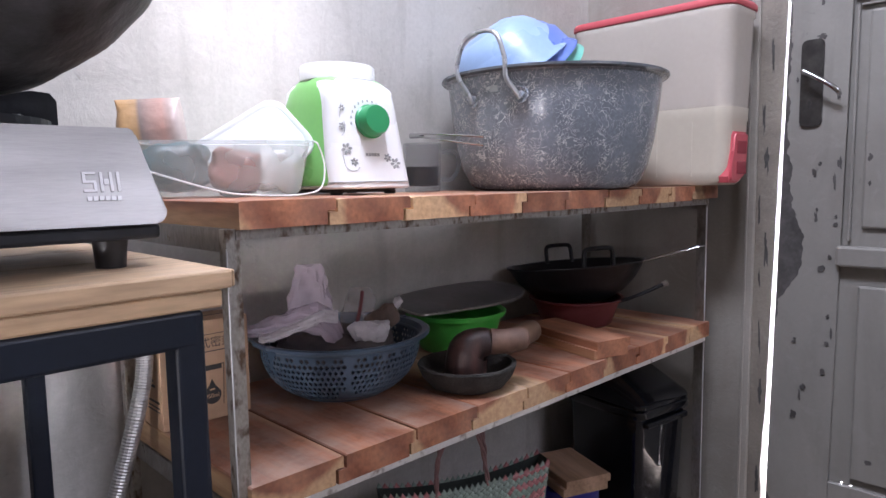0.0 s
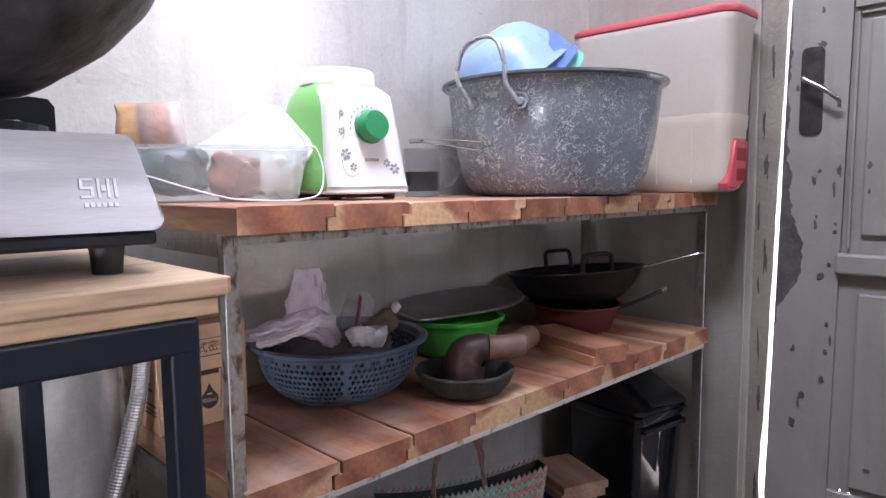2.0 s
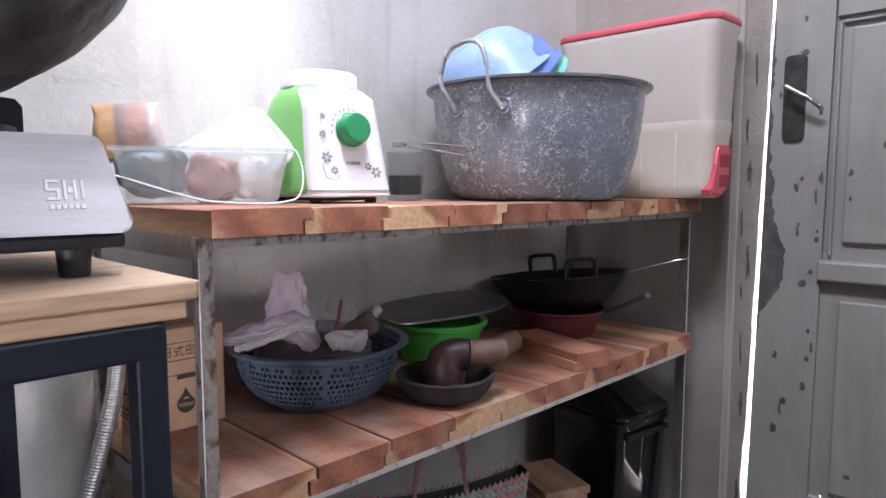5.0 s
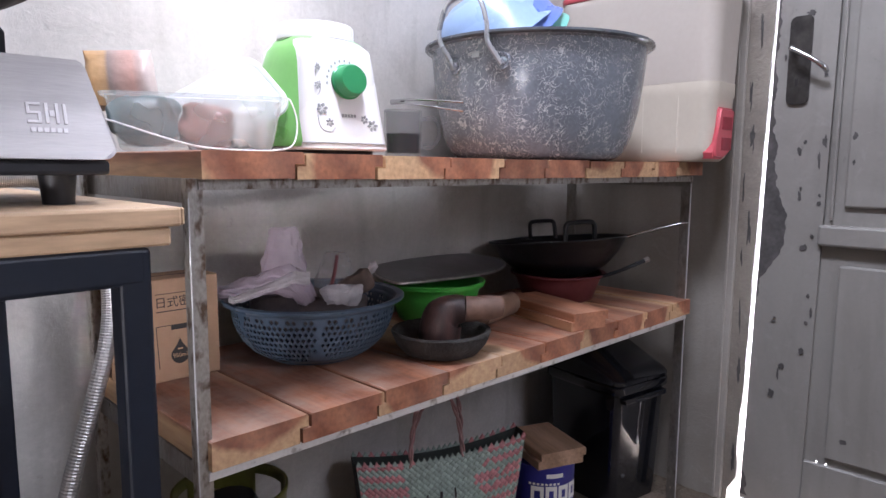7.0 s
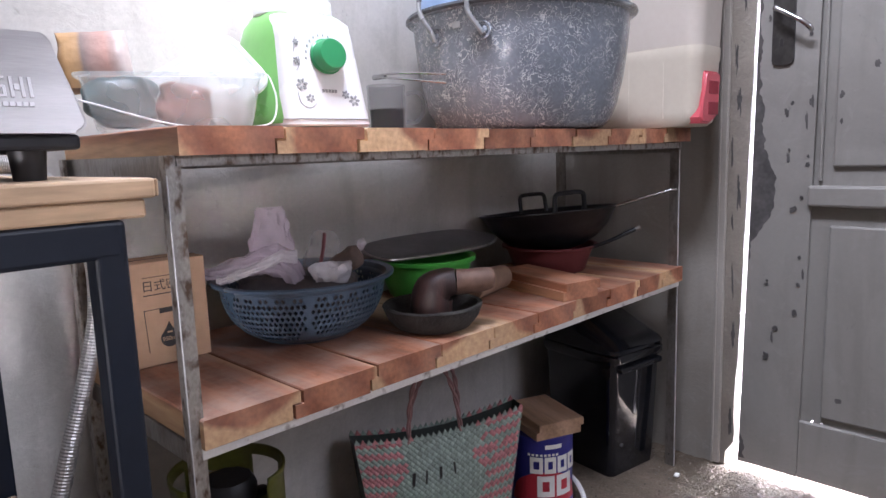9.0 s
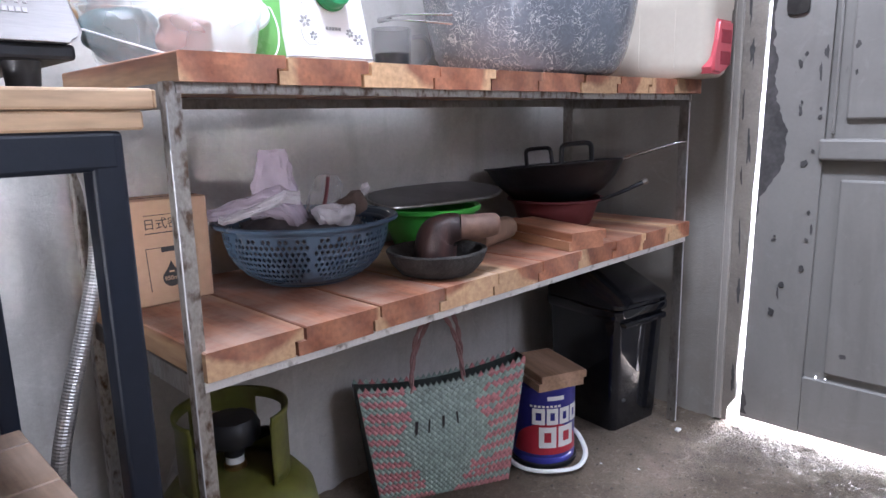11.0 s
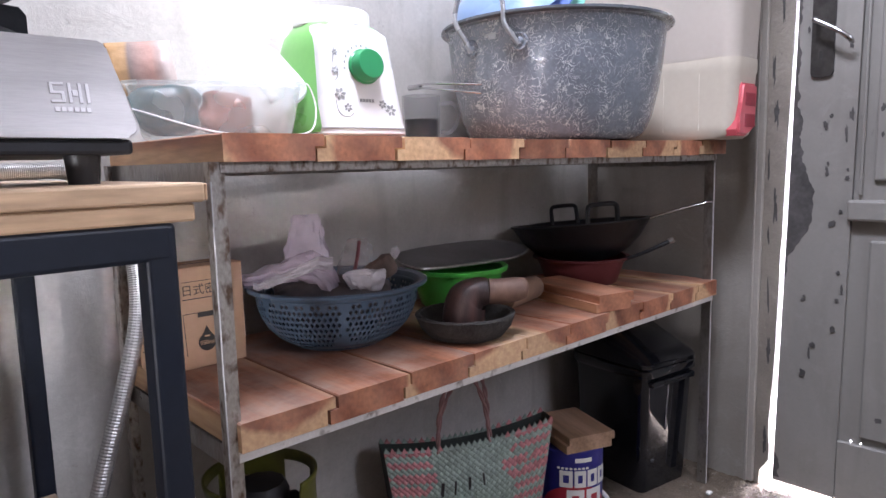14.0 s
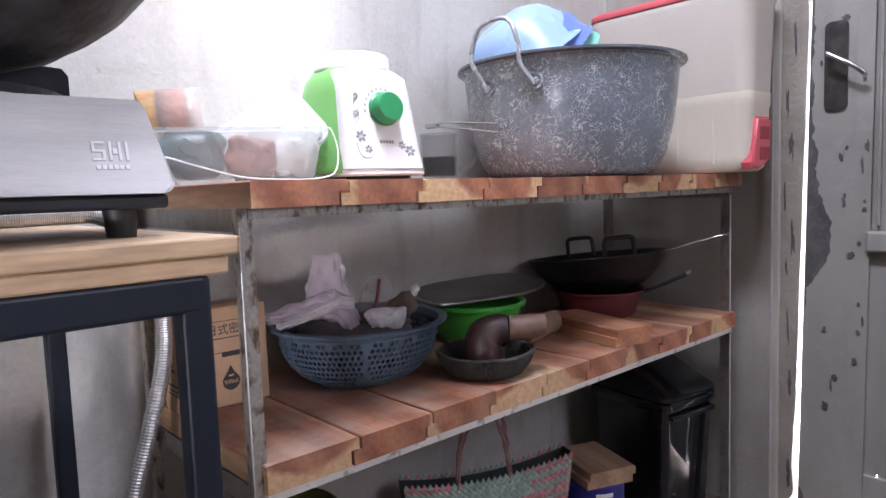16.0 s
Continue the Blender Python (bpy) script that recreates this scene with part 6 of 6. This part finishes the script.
bag_sheet("plastic_bag", pose(0.400, 0.195, BZ + 0.040, 0, -35, -35), [(-0.01, 0, 0.010, 0.009), (0.004, 0, 0.006, 0.006), (0.014, 0.002, 0.014, 0.009), (0.024, 0.004, 0.016, 0.006)], M_KNOTTED, "white twisted end of a plastic bag", 9.0, 0.003)

# ---- mortar and pestle ----
mortar = tagged(part("stone_mortar", lathe([(0, 0), (0.060, 0), (0.070, 0.005), (0.084, 0.022), (0.0925, 0.042), (0.091, 0.046), (0.084, 0.045), (0.074, 0.030), (0.055, 0.019), (0, 0.015)], 56, wobble=(60, 0.0015)), M_STONE, smooth=True),
                "shallow dark volcanic stone mortar", "mortar")
mortar.matrix_world = pose(0.472, 0.074, ZM + 0.001) @ Matrix.Scale(0.975, 4)
pestle = thing("pestle", pose(0.468, 0.074, ZM + 0.018), "dark bent wooden pestle resting in the mortar", "pestle")
part("head", tube([(0, 0, 0), (0.0, 0, 0.008), (0.001, -0.001, 0.030), (0.005, -0.005, 0.050), (0.018, -0.018, 0.062), (0.032, -0.032, 0.064)], [0.034, 0.038, 0.038, 0.036, 0.028, 0.0235], 24, smooth_steps=5), M_PESTLE, pestle, smooth=True)
part("grip", tube([(0.0325, -0.0325, 0.064), (0.050, -0.048, 0.064), (0.068, -0.062, 0.066), (0.082, -0.073, 0.068), (0.086, -0.076, 0.068)], [0.0236, 0.0225, 0.022, 0.019, 0.010], 20, smooth_steps=4), M_GRIP, pestle, "worn brown grip", smooth=True)
roll = tube([(0.665, 0.150, ZM + 0.025), (0.672, 0.152, ZM + 0.0255), (0.72, 0.165, ZM + 0.027), (0.80, 0.186, ZM + 0.028), (0.812, 0.189, ZM + 0.028)], [0.016, 0.023, 0.025, 0.026, 0.020], 20, smooth_steps=4)
tagged(part("wooden_pestle", roll, M_TAN, smooth=True), "thick tan wooden pestle lying on the shelf", "pestle")

# ---- green bowl covered by a tray ----
gb = tagged(part("plastic_bowl", lathe([(0, 0), (0.075, 0), (0.080, 0.004), (0.096, 0.05), (0.102, 0.074), (0.112, 0.076), (0.113, 0.084), (0.110, 0.086), (0.101, 0.082), (0.093, 0.052), (0.077, 0.006), (0, 0.004)], 64), M_BOWLG, smooth=True),
            "bright green plastic bowl beneath a metal tray", "bowl")
gb.matrix_world = pose(0.662, 0.288, ZM + 0.001)


def rounded(pts, times):
    """Cuts the corners of a closed outline, so that it runs round."""
    for _ in range(times):
        pts = [(p[0] * k + q[0] * (1 - k), p[1] * k + q[1] * (1 - k)) for p, q in zip(pts, pts[1:] + pts[:1]) for k in (0.75, 0.25)]
    return pts


TRAY = rounded([(-0.174, -0.078), (0.080, -0.103), (0.188, -0.052), (0.194, 0.020), (0.135, 0.068), (-0.135, 0.068), (-0.198, 0.010), (-0.197, -0.060)], 2)


def tray_ring(k, z):
    return [(x * k, y * k, z) for x, y in TRAY]


tray = thing("metal_tray", pose(0.722, 0.332, ZM + 0.1045, 8.5, 0, 0), "dull grey round-cornered metal tray laid upside down on the bowl", "tray")
part("sheet", loft([tray_ring(0.985, 0.0), tray_ring(0.98, 0.004), tray_ring(0.93, 0.006), tray_ring(0.80, 0.0065)]), M_ALU, tray, smooth=True)
part("rolled_edge", tube([(x, y, 0.001) for x, y in TRAY + TRAY[:1]], 0.0035, 8), M_STEEL, tray, "bright rolled metal edge", smooth=True)

# ---- red bowl with woks ----
rb = tagged(part("plastic_bowl", lathe([(0, 0), (0.085, 0), (0.090, 0.004), (0.106, 0.05), (0.113, 0.062), (0.1215, 0.064), (0.122, 0.068), (0.113, 0.068), (0.104, 0.052), (0.087, 0.006), (0, 0.004)], 64), M_BOWLR, smooth=True),
            "dull dark red plastic bowl holding frying pans", "bowl")
rb.matrix_world = pose(1.056, 0.235, ZM + 0.001)
iron = thing("iron_wok", pose(1.069, 0.238, ZM + 0.048, -5.4, 0, 0), "black iron wok with two square loop handles", "wok")
wp = [(0, 0.0), (0.05, 0.003), (0.09, 0.014), (0.125, 0.034), (0.155, 0.064), (0.178, 0.100), (0.184, 0.103), (0.184, 0.106), (0.175, 0.104), (0.151, 0.067), (0.121, 0.038), (0.087, 0.018), (0.05, 0.007), (0, 0.004)]
part("body", lathe([(r * 0.97, z) for r, z in wp], 72), M_WOK, iron, smooth=True)


def loop_handle(angle):
    a = radians(angle)
    o, t = Vector((math.cos(a), math.sin(a), 0)), Vector((-math.sin(a), math.cos(a), 0))
    b = o * 0.162
    z = lambda h: Vector((0, 0, h))
    return tube([b - t * 0.036 + z(0.098), b - t * 0.036 + o * 0.003 + z(0.120), b - t * 0.035 + o * 0.006 + z(0.138), b - t * 0.031 + o * 0.007 + z(0.145), b - t * 0.022 + o * 0.0075 + z(0.1475), b + o * 0.0075 + z(0.148),
                 b + t * 0.022 + o * 0.0075 + z(0.1475), b + t * 0.031 + o * 0.007 + z(0.145), b + t * 0.035 + o * 0.006 + z(0.138), b + t * 0.036 + o * 0.003 + z(0.120), b + t * 0.036 + z(0.098)], 0.0058, 8, smooth_steps=3)


for ang in (50, 234):
    part("loop_handle", loop_handle(ang), M_WOK, iron)
spat = thing("spatula", pose(1.056, 0.196, ZM + 0.157), "thin steel spatula lying in the iron wok", "spatula")
part("shaft", tube([(-0.05, 0.06, -0.055), (0.045, -0.09, 0.0), (0.105, -0.185, 0.033)], [0.003, 0.0032, 0.0036], 8), M_CHROME, spat)
part("grip", tube([(0.105, -0.185, 0.033), (0.132, -0.225, 0.046), (0.140, -0.236, 0.047)], [0.0042, 0.006, 0.003], 8, flat=0.5), M_CHROME, spat)
pan = thing("small_pan", pose(1.010, 0.246, ZM + 0.0565), "small dark frying pan nested beneath the wok", "pan")
part("handle", tube([(0.05, -0.10, 0.0), (0.09, -0.155, 0.022), (0.140, -0.205, 0.052)], [0.005, 0.0045, 0.0055], 8, smooth_steps=4), M_CAST, pan)
part("handle_tip", tube([(0.138, -0.203, 0.051), (0.146, -0.211, 0.056)], 0.0075, 10), M_STEEL, pan)

# ---- dust and rubble on the floor near the door ----
rub = bmesh.new()
rnd = random.Random(11)
for k in range(3600):
    x, y = 0.70 + 0.66 * rnd.random() ** 0.7, -0.80 + 1.15 * rnd.random() ** 0.8
    r = 0.0007 + 0.0032 * rnd.random() ** 6
    st = bmesh.new()
    bmesh.ops.create_icosphere(st, subdivisions=1, radius=r)
    for v in st.verts:
        v.co = Vector((v.co.x * (0.8 + 0.6 * rnd.random()), v.co.y, v.co.z * 0.7)) + Vector((x, y, r * 0.2 - 0.001))
    join(rub, st)
tagged(part("rubble", rub, mat("pale_grit", (0.23, 0.19, 0.15), 0.9, scale=60, var=0.4, island=0.4)), "loose grit and crumbs on the concrete floor", "grit", kind="stuff")
for k, (x, y, r) in enumerate(((1.235, -0.035, 0.010), (0.80, -0.10, 0.005), (0.985, -0.06, 0.004), (0.95, 0.02, 0.0035))):
    packet("paper_scrap", pose(x, y, 0.003, 0, 0, 40 * k), (r, r * 0.6, r * 0.3), M_PAPER, "tiny white paper scrap on the floor", "scrap", 30 + k, 60, 0.002, 1)
